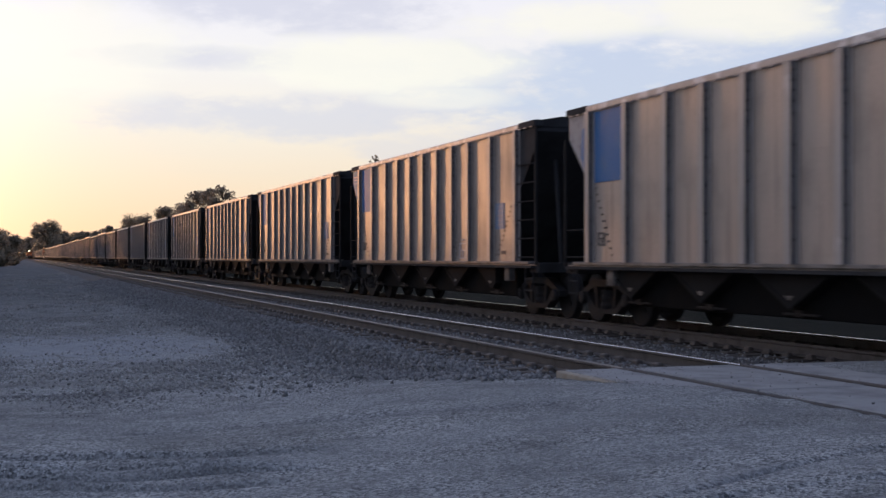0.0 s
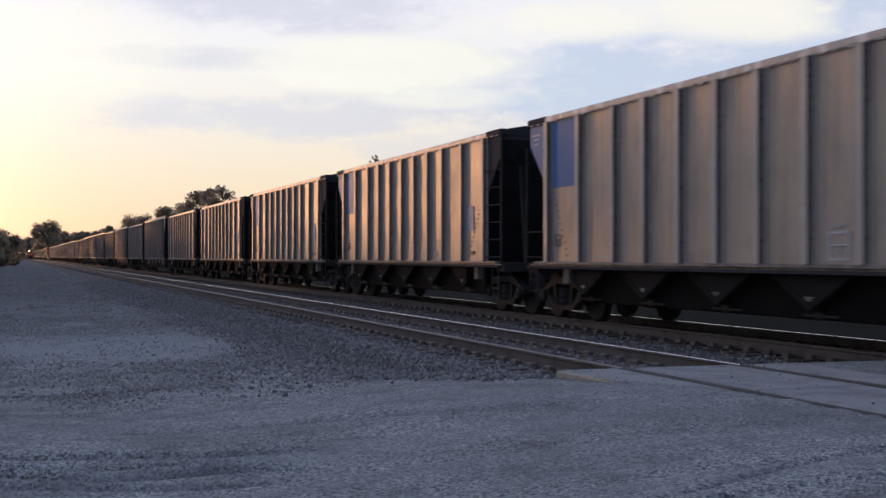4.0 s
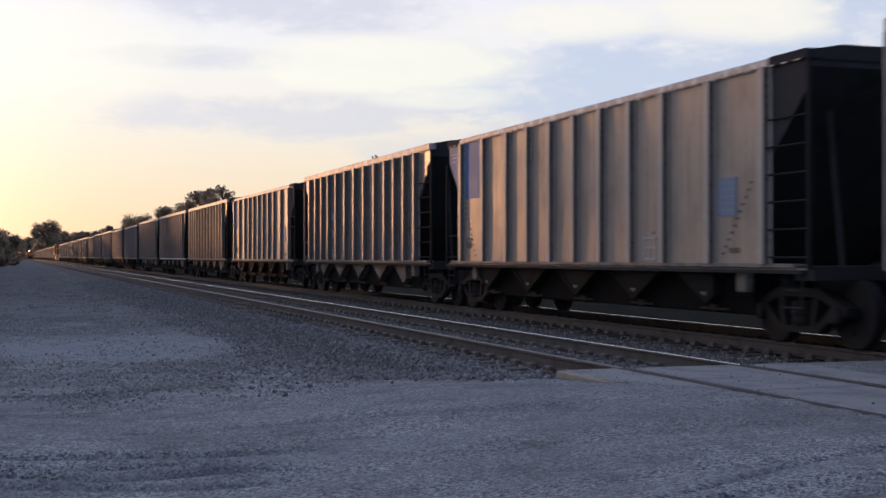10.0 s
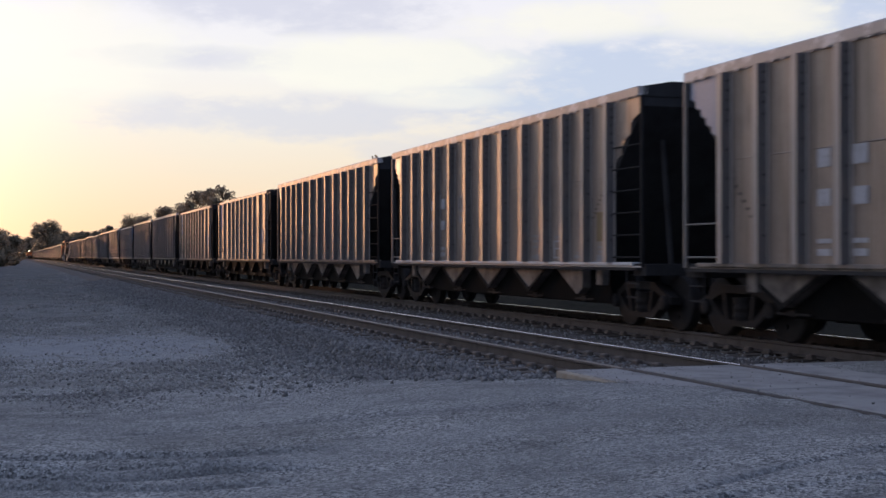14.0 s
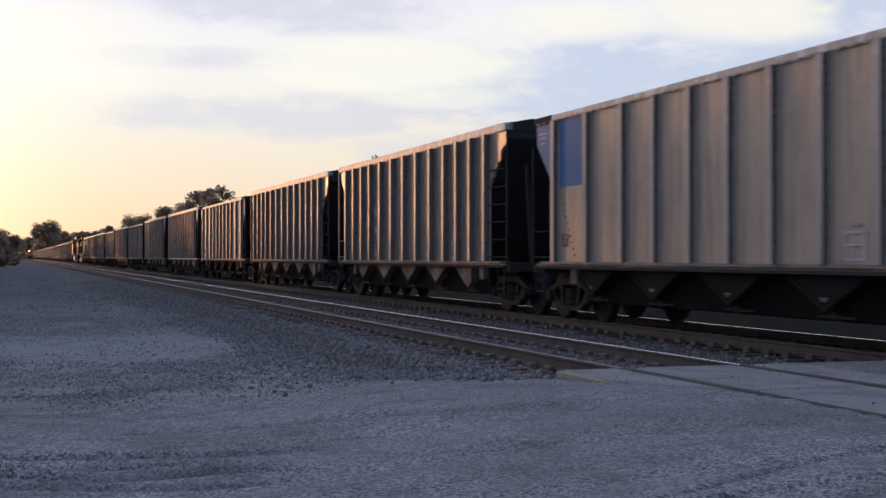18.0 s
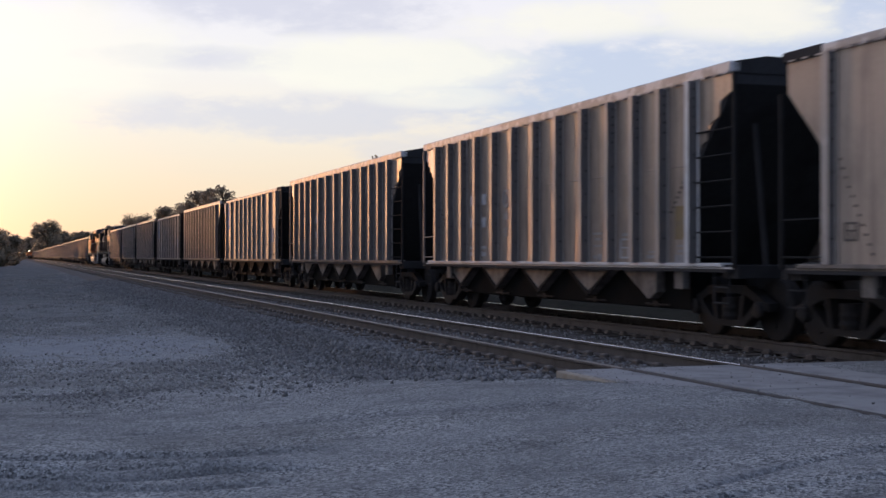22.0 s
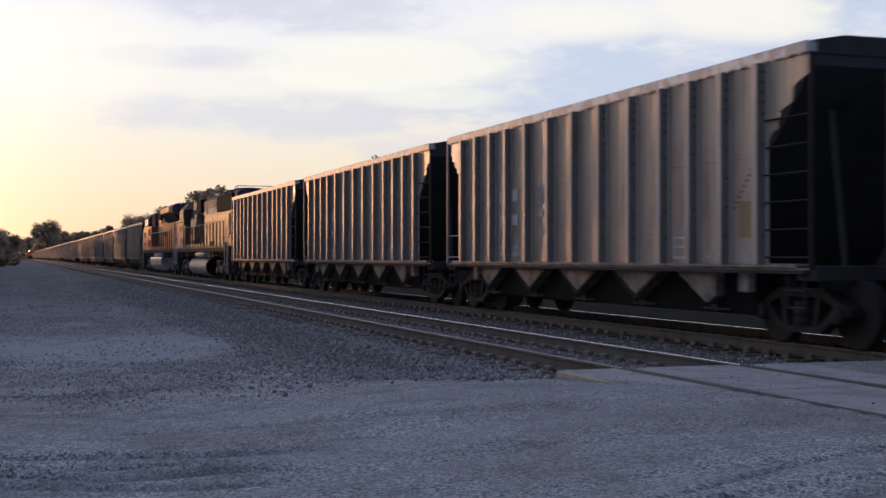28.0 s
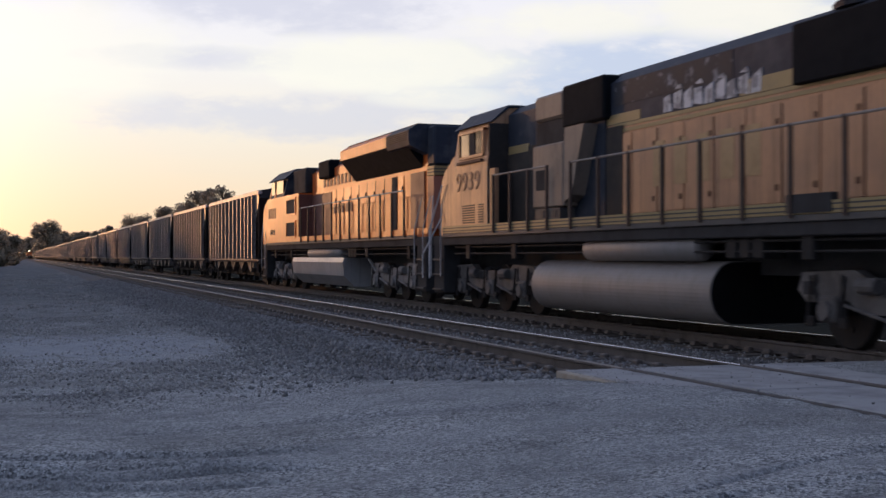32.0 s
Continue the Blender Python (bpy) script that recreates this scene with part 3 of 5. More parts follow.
n = 2600
sy = CROSS_Y + 0.05 + 14.0 * rng.random(n) ** 1.5
sx = 5.62 + rng.normal(0, 0.16, n)
sx = np.clip(sx, 5.2, 6.1)
tagged(stones("ballast_stones", np.stack([sx, sy, bed_z(sx) + rng.uniform(0.0, 0.03, n)], 1), rng.uniform(0.02, 0.05, n), STONE), "coarse ballast stones heaped against the tie ends", "ballast", kind="stuff")
n = 240
sy = CROSS_Y - 0.05 - 3.8 * rng.random(n) ** 1.6
sx = NEAR_X - 1.4 + 2.8 * rng.random(n) ** 1.5
tagged(stones("loose_gravel", np.stack([sx, sy, np.full(n, 0.001)], 1), rng.uniform(0.004, 0.016, n) * rng.uniform(0.5, 1.0, n), STONE), "dark stone crumbs strewn on the crossing panels", "gravel", kind="stuff")

RAIL = [(-0.075, -0.178), (0.075, -0.178), (0.075, -0.165), (0.012, -0.145), (0.009, -0.05), (0.036, -0.038), (0.037, -0.018), (0.033, -0.008), (0.025, -0.002), (0.012, 0.0), (-0.012, 0.0), (-0.025, -0.002), (-0.033, -0.008), (-0.037, -0.018), (-0.036, -0.038), (-0.009, -0.05), (-0.012, -0.145), (-0.075, -0.165)]


def track(name, x, label, heads):
    tr = tagged(new(name), label, "railway track", kind="structure")
    tr.location = (x, 0, 0)
    for s, head in zip((-1, 1), heads):
        for y0, y1 in ((-400, CROSS_Y - 0.002), (CROSS_Y, 1500)):
            bm = slab(B(), [(s * GAUGE / 2 + p[0], p[1]) for p in RAIL], "y", y0, y1)
            ob = part("rail", bm, (RUST, head), tr, "brown rusty rail with a bright worn head" if y0 > 0 else "dusty rail through the crossing")
            for f in ob.data.polygons:
                if y0 > 0 and abs(f.normal.z) > 0.5 and f.center.z > -0.010 and f.center.x < s * GAUGE / 2 + 0.02:
                    f.material_index = 1
    return tr


near_track = track("track_near", NEAR_X, "straight near railway track with brown rails and wooden ties", (DULL_STEEL, STEEL))
far_track = track("track_far", FAR_X, "straight far railway track under the coal train", (DULL_STEEL, STEEL))
tie_mesh = mesh_of(box(B(), -1.30, 1.30, -0.115, 0.115, -0.37, -0.19, 0.012), TIE_WOOD, "tie")
plate_bm = B()
for s in (-1, 1):
    box(plate_bm, s * GAUGE / 2 - 0.17, s * GAUGE / 2 + 0.17, -0.09, 0.09, -0.192, -0.176)
    for a in (-1, 1):
        for b in (-0.05, 0.05):
            box(plate_bm, s * GAUGE / 2 + a * 0.095 - 0.016, s * GAUGE / 2 + a * 0.095 + 0.016, b - 0.014, b + 0.014, -0.178, -0.135)
        box(plate_bm, s * GAUGE / 2 + a * 0.115 - 0.045, s * GAUGE / 2 + a * 0.115 + 0.045, -0.075, 0.075, -0.20, -0.125, 0.02)
plate_mesh = mesh_of(plate_bm, surface("rusty_tie_plate", (0.125, 0.105, 0.09), 0.7, 0.1, 0.25, 30, 6.0, (0.09, 0.07, 0.06), bump=0.2), "tie_plate")


def ties(tr, count, near, gap=0.52):
    far_bm = B()
    for i in range(count):
        y = CROSS_Y + 0.25 + i * gap
        if i < near:
            ob = link("tie", tie_mesh, tr)
            ob.location = (random.uniform(-0.03, 0.03), y, random.uniform(-0.006, 0.006))
            ob.rotation_euler = (0, 0, random.uniform(-0.012, 0.012))
            link("tie_plate", plate_mesh, ob)
        else:
            box(far_bm, -1.3, 1.3, y - 0.115, y + 0.115, -0.37, -0.19)
    tagged(part("far_ties", far_bm, TIE_WOOD, tr), kind="stuff")


ties(near_track, 800, 150)
ties(far_track, 300, 60)

# the level crossing: concrete panels beside and between the rails, gravel between the tracks
crossing = tagged(new("level_crossing"), "pale concrete level crossing panels set flush with the rails", "crossing", kind="structure")
for cx in (NEAR_X, FAR_X):
    for a, b in ((-1.46, -GAUGE / 2 - 0.09), (-GAUGE / 2 + 0.15, GAUGE / 2 - 0.15), (GAUGE / 2 + 0.09, 1.46)):
        for i in range(4):
            y1 = CROSS_Y - i * 2.45
            box_bm = box(B(), cx + a, cx + b, y1 - 2.43, y1, -0.20, -0.004 - 0.004 * (i % 2), 0.012)
            part("panel", box_bm, CONCRETE, crossing)
BOARD = surface("weathered_yellow_board", (0.36, 0.31, 0.24), 0.8, 0, 0.2, 20, 3, (0.24, 0.19, 0.13), bump=0.2)
part("edge_board", box(B(), NEAR_X - 1.56, NEAR_X - 1.465, CROSS_Y - 1.3, CROSS_Y + 0.02, -0.16, -0.012, 0.012), BOARD, crossing, "weathered yellowish board along the panel's edge")
part("fill", box(B(), NEAR_X + 1.47, FAR_X - 1.47, CROSS_Y - 9.9, CROSS_Y + 0.1, -0.3, -0.02), GRAVEL, crossing, "packed gravel between the tracks")
for cx in (NEAR_X, FAR_X):
    for s in (-1, 1):
        for q, half in ((-s * 0.105, 0.044), (s * 0.064, 0.025)):
            part("filler_strip", box(B(), cx + s * GAUGE / 2 + q - half, cx + s * GAUGE / 2 + q + half, CROSS_Y - 9.8, CROSS_Y, -0.2, -0.022), RUBBER, crossing, "black rubber flangeway strip")

# ---- hopper cars ----
HALF_W = 1.60          # half width over the posts
SKIN = 1.46            # half width of the side sheets
SILL_LO, SILL_HI, RIM_LO = 1.01, 1.14, 3.90
WHEEL_R = 0.457
spinners = []          # wheelsets that turn with the train: (object, place, radius)


def wheelset(parent, y, r=WHEEL_R, fat=1.0):
    bm = B()
    for s in (-1, 1):
        a = s * GAUGE / 2
        lathe(bm, [(a + s * 0.085, r * 0.55), (a + s * 0.085, r - 0.02), (a + s * 0.075, r), (a - s * 0.045, r + 0.004), (a - s * 0.05, r + 0.026), (a - s * 0.07, r + 0.02), (a - s * 0.07, r * 0.8), (a - s * 0.02, r * 0.72), (a - s * 0.02, r * 0.3)], 22)
        # the plate's lightening marks make the turning show
        for k in range(3):
            q = 2 * math.pi * k / 3
            rod(bm, (a + s * 0.08, math.cos(q) * r * 0.5, math.sin(q) * r * 0.5), (a + s * 0.10, math.cos(q) * r * 0.5, math.sin(q) * r * 0.5), 0.05, 6)
    lathe(bm, [(-1.0, 0.08), (1.0, 0.08)], 10)
    ob = part("wheelset", bm, IRON, parent)
    for f in ob.data.polygons:
        f.use_smooth = False
    ob.location = (0, y, r)
    spinners.append((ob, y, r))
    return ob


def truck_frame(bm, side, base=0.89):
    """A three-piece truck's cast side frame with its axle boxes, springs and window."""
    x0, x1 = side * 0.92, side * 1.10
    x0, x1 = min(x0, x1), max(x0, x1)
    slab(bm, [(-base - 0.2, 0.56), (-base - 0.2, 0.44), (-base + 0.10, 0.42), (-0.44, 0.19), (0.44, 0.19), (base - 0.10, 0.42), (base + 0.2, 0.44), (base + 0.2, 0.56), (base - 0.12, 0.60), (base - 0.2, 0.50), (0.38, 0.28), (-0.38, 0.28), (-base + 0.2, 0.50), (-base + 0.12, 0.60)], "x", x0, x1)
    slab(bm, [(-base - 0.18, 0.55), (-0.5, 0.80), (0.5, 0.80), (base + 0.18, 0.55), (base - 0.1, 0.55), (0.45, 0.68), (-0.45, 0.68), (-base + 0.1, 0.55)], "x", x0, x1)
    for s in (-1, 1):
        slab(bm, [(s * 0.38, 0.72), (s * 0.48, 0.72), (s * 0.36, 0.22), (s * 0.27, 0.22)], "x", x0, x1)
        lathe(bm, [(side * 1.08, 0.13), (side * 1.16, 0.12), (side * 1.18, 0.07)] if side > 0 else [(-1.18, 0.07), (-1.16, 0.12), (-1.08, 0.13)], 10, "x", (0, s * base, WHEEL_R))
    return bm


def freight_truck(parent, y):
    bm = B()
    box(bm, -1.0, 1.0, -0.2, 0.2, 0.38, 0.62, 0.03)
    box(bm, -0.25, 0.25, -0.25, 0.25, 0.62, 0.78)
    truck = part("truck", bm, IRON, parent, "dark brown cast steel two-axle truck")
    truck.location = (0, y, 0)
    for s in (-1, 1):
        part("side_frame", truck_frame(B(), s), IRON, truck)
        part("spring", lathe(B(), [(0.28, 0.15), (0.34, 0.17), (0.40, 0.15), (0.46, 0.17), (0.52, 0.15), (0.62, 0.16)], 10, "z", (s * 1.0, 0, 0)), IRON, truck)
    wheelset(truck, -0.89)
    wheelset(truck, 0.89)
    return truck


# Ladders: lighter steel at the ribbed far end, near-black elsewhere.
RUNG = surface("pale_ladder_steel", (0.27, 0.255, 0.24), 0.6, 0.2, 0.2, 20, 4)
DARK_RUNG = surface("near_black_ladder", (0.032, 0.031, 0.031), 0.85, 0.0, 0.25, 20, 4, shine=0.1)


def ladder(parent, x, y, z0, z1, side, material, rungs=6, width=0.42, top=RIM_LO):
    """A corner stile with its rungs."""
    stile = part("ladder", box(B(), x - 0.022, x + 0.022, y - 0.028, y + 0.028, SILL_LO + 0.05, top), material, parent)
    bar = mesh_of(rod(B(), (x, y, 0), (x, y + side * width, 0), 0.014, 5), material, "rung")
    for i in range(rungs):
        link("rung", bar, stile).location = (0, 0, z0 + (z1 - z0) * i / (rungs - 1))
    return stile


def hopper_pocket(bm, w=0.90, deep=0.535, cut=None):
    """A V-shaped discharge pocket across the car; cut is where an upright plate ends it."""
    near = -w if cut is None else cut
    low = SILL_LO - 0.03 if cut is None else SILL_LO - 0.03 - (SILL_LO - 0.03 - deep) * (w + cut) / w
    slab(bm, [(near, SILL_LO), (w, SILL_LO), (w, SILL_LO - 0.03), (0.03, deep), (-0.03, deep), (near, low)], "x", -1.36, 1.36)
    return bm


def car_ends(rib, half, rim, n):
    """The end gussets' outline on the side, from the last post to the corner, cut straight or in n steps."""
    if not n:
        return [(rib, rim), (half, rim), (half, 3.42), (rib, 2.45)]
    pts = [(rib, rim), (half, rim)]
    z, y = 3.64, half
    for i in range(n):
        pts += [(y, z), (y - (half - rib) / n, z - 0.38 / n)]
        y -= (half - rib) / n
        z -= 1.0 / n
    return pts + [(rib, z)]


def hopper_car(kind, full=True, body=None, patch=True, end_flip=1, damage=False, bright_sill=False, bright_post=True):
    """kind 'wide': ten broad bays and smooth end gussets with a blue panel. kind 'ribbed': thirteen posts and stepped gussets."""
    body = body or (ALU if kind == "wide" else ALU_DARK)
    wide = kind == "wide"
    half = 7.2
    right = [1.11, 2.25, 3.39, 4.80, 6.25] if wide else [1.13, 2.27, 3.35, 4.27, 5.19, 6.13]
    ribs = [-y for y in reversed(right)] + [0.0] + right
    last_rib = right[-1]
    rim_lo, rim_hi = (3.835, 3.955) if wide else (RIM_LO, 4.07)
    label = "tan aluminium open-top coal hopper car with blue end panel, on rails" if wide else "dark grey ribbed open-top coal hopper car with stepped ends, on rails"
    if not patch and wide:
        label = "plain tan aluminium open-top coal hopper car, on rails"
    if bright_sill:
        label = "grey ribbed coal hopper car with bright white corner post and sill" if bright_post else "grey ribbed coal hopper car with a bright white side sill"
    car = thing("hopper_car", label, "railway wagon", "cars of the coal train")
    # sides: one dished sheet a side; a shallow crease runs along it
    for s in (-1, 1):
        bm = B()
        x, last = s * SKIN, None
        cols = sorted(set(ribs + [(a + b) / 2 for a, b in zip(ribs, ribs[1:])]))
        for k, yy in enumerate(cols):
            sag = s * random.uniform(-0.004, 0.014) if k % 2 else 0.0
            col = [bm.verts.new((x - sag * f + s * o, yy, z)) for z, f, o in ((SILL_HI - 0.02, 0, 0), (1.75, 1, 0), (2.62, 0.6, 0), (2.635, 0.5 if wide else 0, 0 if wide else 0.005), (2.65, 0.4, 0), (3.3, 1, 0), (rim_lo + 0.02, 0, 0))]
            if last:
                for i in range(len(col) - 1):
                    bm.faces.new((last[i], col[i], col[i + 1], last[i + 1]))
            last = col
        part("side_sheet", bm, body, car)
        for e in (-1, 1):
            bm = B()
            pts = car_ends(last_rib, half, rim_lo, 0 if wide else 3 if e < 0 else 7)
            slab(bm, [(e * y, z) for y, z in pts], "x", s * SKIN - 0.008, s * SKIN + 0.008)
            # Ribbed far end: reflected sky put into the colour. Wide near end: black.
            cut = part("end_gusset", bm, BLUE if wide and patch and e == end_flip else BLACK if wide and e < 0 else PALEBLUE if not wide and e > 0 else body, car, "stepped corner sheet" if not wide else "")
            if wide and patch and not damage and full and s < 0 and e == end_flip:
                for z, wd in ((3.62, 0.36), (3.54, 0.24), (3.44, 0.14)):
                    plate("stencil_bar", car, CHALK, e * 6.9 - wd / 2, e * 6.9 + wd / 2, z, z + 0.035, -SKIN - 0.006)
            if damage and s < 0 and e == 1:
                cut.data.materials[0] = PALE
                part("bent_strip", slab(B(), [(6.42, rim_lo - 0.2), (6.62, rim_lo - 0.3), (6.68, 3.05), (6.36, 2.6)], "x", -SKIN - 0.016, -SKIN - 0.009), BLUE, car, "strip of blue paint left on the torn sheet")
        bm = B()
        box(bm, s * SKIN - 0.05, s * SKIN + 0.14, -half, half if wide else half + 0.15, rim_lo, rim_hi, 0.02)
        for k in range(48 if s < 0 and full else 0):
            y = -half + 0.15 + (2 * half - 0.3) * k / 47
            box(bm, s * SKIN - 0.062, s * SKIN - 0.04, y - 0.07, y + 0.05, rim_lo - 0.012, rim_lo + 0.01)
        part("top_chord", bm, CHORD, car, "worn pale top rail")
        for e in (-1, 1) if wide else ():
            a, b = sorted((e * (last_rib + 0.12), e * (half + 0.06)))
            part("chord_cap", box(B(), s * SKIN - 0.053 - 0.004, s * SKIN + 0.144, a, b, rim_lo - 0.01, rim_hi + 0.012, 0.02), BLACK, car, "sooty black corner of the top rail")
        bm = B()
        box(bm, s * SKIN - 0.06, s * SKIN + 0.15, -half + 0.25, half - 0.25, SILL_HI - 0.065, SILL_HI - 0.005, 0.01)
        box(bm, s * SKIN - 0.02, s * SKIN + 0.06, -half, half, SILL_HI - 0.09, SILL_HI - 0.065)
        part("side_sill", bm, WHITEN if bright_sill else SILL, car)
        # black strip under the sill, its shadow put into colour
        part("sill_flange", box(B(), s * SKIN - 0.10, s * SKIN + 0.02, -half, half, SILL_LO - 0.01, SILL_HI - 0.092), BLACK, car)
    # posts: hat sections, built once a side
    posts = {}
    for s in (-1, 1):
        if not full and s > 0:
            continue
        for i, y in enumerate(ribs):
            if s not in posts:
                bm = B()
                wd = 0.098 if wide else 0.085
                a, b = s * SKIN, s * (SKIN + 0.105 if wide else 1.615)
                slab(bm, [(a, -wd - 0.05), (a + s * 0.015, -wd - 0.05), (a + s * 0.02, -wd), (b, -wd + 0.02), (b, wd - 0.02), (a + s * 0.02, wd), (a + s * 0.015, wd + 0.05), (a, wd + 0.05)], "z", SILL_HI - 0.01, rim_lo)
                n0 = len(bm.faces)
                for k in range(9):
                    z = rim_lo - 0.12 - k * (0.14 if k < 4 else 0.42) - (0 if k < 4 else -1.1)
                    if z > SILL_HI + 0.1:
                        box(bm, s * (SKIN + 0.035) if s > 0 else s * (SKIN + 0.085), s * (SKIN + 0.085) if s > 0 else s * (SKIN + 0.035), -wd - 0.006, -wd + 0.03, z - 0.015, z + 0.015)
                bm.faces.ensure_lookup_table()
                for f in bm.faces[n0:]:
                    f.material_index = 1
                # side faces get the darker colour that paints in their shade
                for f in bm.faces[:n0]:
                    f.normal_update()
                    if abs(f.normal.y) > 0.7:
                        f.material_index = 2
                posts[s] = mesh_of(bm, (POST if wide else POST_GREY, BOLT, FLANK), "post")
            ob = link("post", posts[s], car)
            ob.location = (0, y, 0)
            if bright_sill and bright_post and i == 0:
                ob.data = ob.data.copy()
                ob.data.materials[0] = WHITEN
    # ends: the sloping sheet, the end chord and the black underframe; black covers dirt and shade
    for e in (-1, 1):
        bm = B()
        slab(bm, [(e * half, 3.74), (e * (half - 0.02), rim_lo), (e * (half - 0.08), rim_lo), (e * (half - 0.10), 3.80), (e * 4.7, 1.15), (e * 4.7, 1.05), (e * (half - 0.3), 3.38)], "x", -SKIN + 0.02, SKIN - 0.02)
        part("slope_sheet", bm, BLACK, car, "sloping end sheet, black from coal dirt and painted-in shade")
        bm = B()
        slab(bm, [(-SKIN + 0.05, rim_lo), (SKIN - 0.05, rim_lo), (SKIN - 0.05, rim_hi), (0.9, rim_hi + 0.09), (-0.9, rim_hi + 0.09), (-SKIN + 0.05, rim_hi)], "y", min(e * half, e * (half - 0.12)), max(e * half, e * (half - 0.12)))
        part("end_chord", bm, BLACK, car)
        bm = B()
        box(bm, -SKIN, SKIN, min(e * 7.35, e * 6.9), max(e * 7.35, e * 6.9), SILL_LO - 0.1, SILL_LO + 0.10, 0.01)
        for x in (-0.9, 0.9):
            rod(bm, (x, e * 7.2, SILL_LO), (x, e * 6.9, 3.2), 0.04, 6)
        part("end_sill", bm, BLACK, car)
        if full:
            bm = B()
            box(bm, -0.14, 0.14, min(e * 7.3, e * 7.85), max(e * 7.3, e * 7.85), 0.74, 0.94, 0.02)
            slab(bm, [(-0.15, e * 7.8), (0.1, e * 7.8), (0.18, e * 7.95), (0.05, e * 8.09), (-0.02, e * 7.98), (-0.15, e * 8.05)], "z", 0.72, 0.98)
            part("coupler", bm, IRON, car)
            s = -1
            ladder(car, s * 1.50, e * 7.3, 1.22, 3.1 if e < 0 else 1.72, -e, RUNG if not wide and e > 0 else DARK_RUNG, 6 if e < 0 else 2, 7.3 - last_rib - 0.1, 3.42 if wide and e > 0 else rim_lo)
            bm = B()
            rod(bm, (s * 1.5, e * 7.15, SILL_LO), (s * 1.5, e * 7.15, 0.55), 0.014, 5)
            rod(bm, (s * 1.5, e * 6.75, SILL_LO), (s * 1.5, e * 6.75, 0.55), 0.014, 5)
            rod(bm, (s * 1.5, e * 7.15, 0.55), (s * 1.5, e * 6.75, 0.55), 0.016, 5)
            rod(bm, (s * 1.5, e * 7.15, 0.78), (s * 1.5, e * 6.75, 0.78), 0.014, 5)
            part("step", bm, BLACK, car)
    bm = B()
    box(bm, -0.22, 0.22, -7.4, 7.4, 0.72, 0.98)
    part("centre_sill", bm, BLACK, car)
    # five discharge pockets, each with a gate box, darkened for shade, behind the plates
    gate_box = mesh_of(box(B(), -1.2, 1.2, -2.335, 0.0, 0.385, 1.0, 0.02), SHADE_BLACK, "gate")
    end_box = mesh_of(box(B(), -1.2, 1.2, -1.12, 0.0, 0.385, 1.0, 0.02), SHADE_BLACK, "gate")
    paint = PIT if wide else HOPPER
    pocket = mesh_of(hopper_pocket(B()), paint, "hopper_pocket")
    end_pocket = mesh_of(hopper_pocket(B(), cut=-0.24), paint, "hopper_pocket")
    rim = B()
    for q in (-1, 1):
        slab(rim, [(q * 0.90, SILL_LO - 0.032), (q * 0.80, SILL_LO - 0.032), (0, 0.59), (0, 0.51)], "x", -1.385, -1.361)
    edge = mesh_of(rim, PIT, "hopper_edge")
    lock = mesh_of(box(box(B(), -1.24, -1.18, -0.11, 0.09, 0.40, 0.50, 0.01), -1.27, -1.23, -0.5, 0.3, 0.43, 0.46), IRON, "gate_lock")
    for i in range(5):
        ob = link("hopper_pocket", pocket if i else end_pocket, car, "" if wide else "pale grey V-shaped discharge hopper")
        ob.location = (0, 0.23 + 2.335 * (i - 2), 0)
        if full:
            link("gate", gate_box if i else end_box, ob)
            link("gate_lock", lock, ob)
            if i:
                link("hopper_edge", edge, ob)
            if wide:
                # a small pale triangle low on each pocket
                part("worn_tip", slab(B(), [(-0.03, 0.64), (0.03, 0.64), (0.10, 0.70), (-0.10, 0.70)], "x", -1.390, -1.386), HOPPER, ob)
    for e in (-1, 1):
        part("jacking_pad", box(B(), -1.44, -1.30, e * 5.56 - 0.13, e * 5.56 + 0.13, 0.72, SILL_LO + 0.02, 0.015), HOPPER, car, "pale dusty bracket under the sill")
    bm = B()
    for i in range(4):
        y = -3.4 + 2.27 * i
        slab(bm, [(y - 1.1, SILL_LO), (y + 1.1, SILL_LO), (y, SILL_LO + 0.55)], "x", -SKIN + 0.03, SKIN - 0.03)
    part("inner_ridge", bm, BLACK, car)
    t1 = freight_truck(car, -6.45) if not freight else clone_part(freight[0], car, Matrix.Translation((0, -6.45, 0)))
    if not freight:
        freight.append(t1)
    clone_part(freight[0], car, Matrix.Translation((0, 6.45, 0)))
    if full:
        marks(car, wide, end_flip)
    return car


freight = []


def plate(name, parent, material, y0, y1, z0, z1, x=-SKIN - 0.008, label=""):
    bm = B()
    box(bm, x - 0.004, x + 0.03, y0, y1, z0, z1)
    return part(name, bm, material, parent, label)


def dotted_row(car, y, z, dy, dz, n, x, wide=0.055, high=0.035):
    """A slanting row of small worn stencil marks."""
    bm = B()
    for i in range(n):
        box(bm, x - 0.004, x + 0.03, y + i * dy, y + i * dy + wide, z + i * dz, z + i * dz + high)
    return tagged(part("stencil_line", bm, FAINT, car, "slanting row of worn dark stencil marks"), kind="stuff")


def stencil_table(car, y0, y1, z0, z1, x, paint):
    """A painted data box: a frame with ruled rows."""
    bm = B()
    mid, half = (z0 + z1) / 2, (y0 + y1) / 2
    for a, b, c, d in ((y0, y1, z1 - 0.03, z1), (y0, y1, z0, z0 + 0.03), (y0, y0 + 0.04, z0 + 0.03, z1 - 0.03), (y1 - 0.04, y1, z0 + 0.03, z1 - 0.03), (y0 + 0.04, y1 - 0.04, mid, mid + 0.025), (half - 0.015, half + 0.015, z0 + 0.03, mid)):
        box(bm, x - 0.004, x + 0.03, a, b, c, d)
    return part("stencil_frame", bm, paint, car, "pale ruled stencil box")


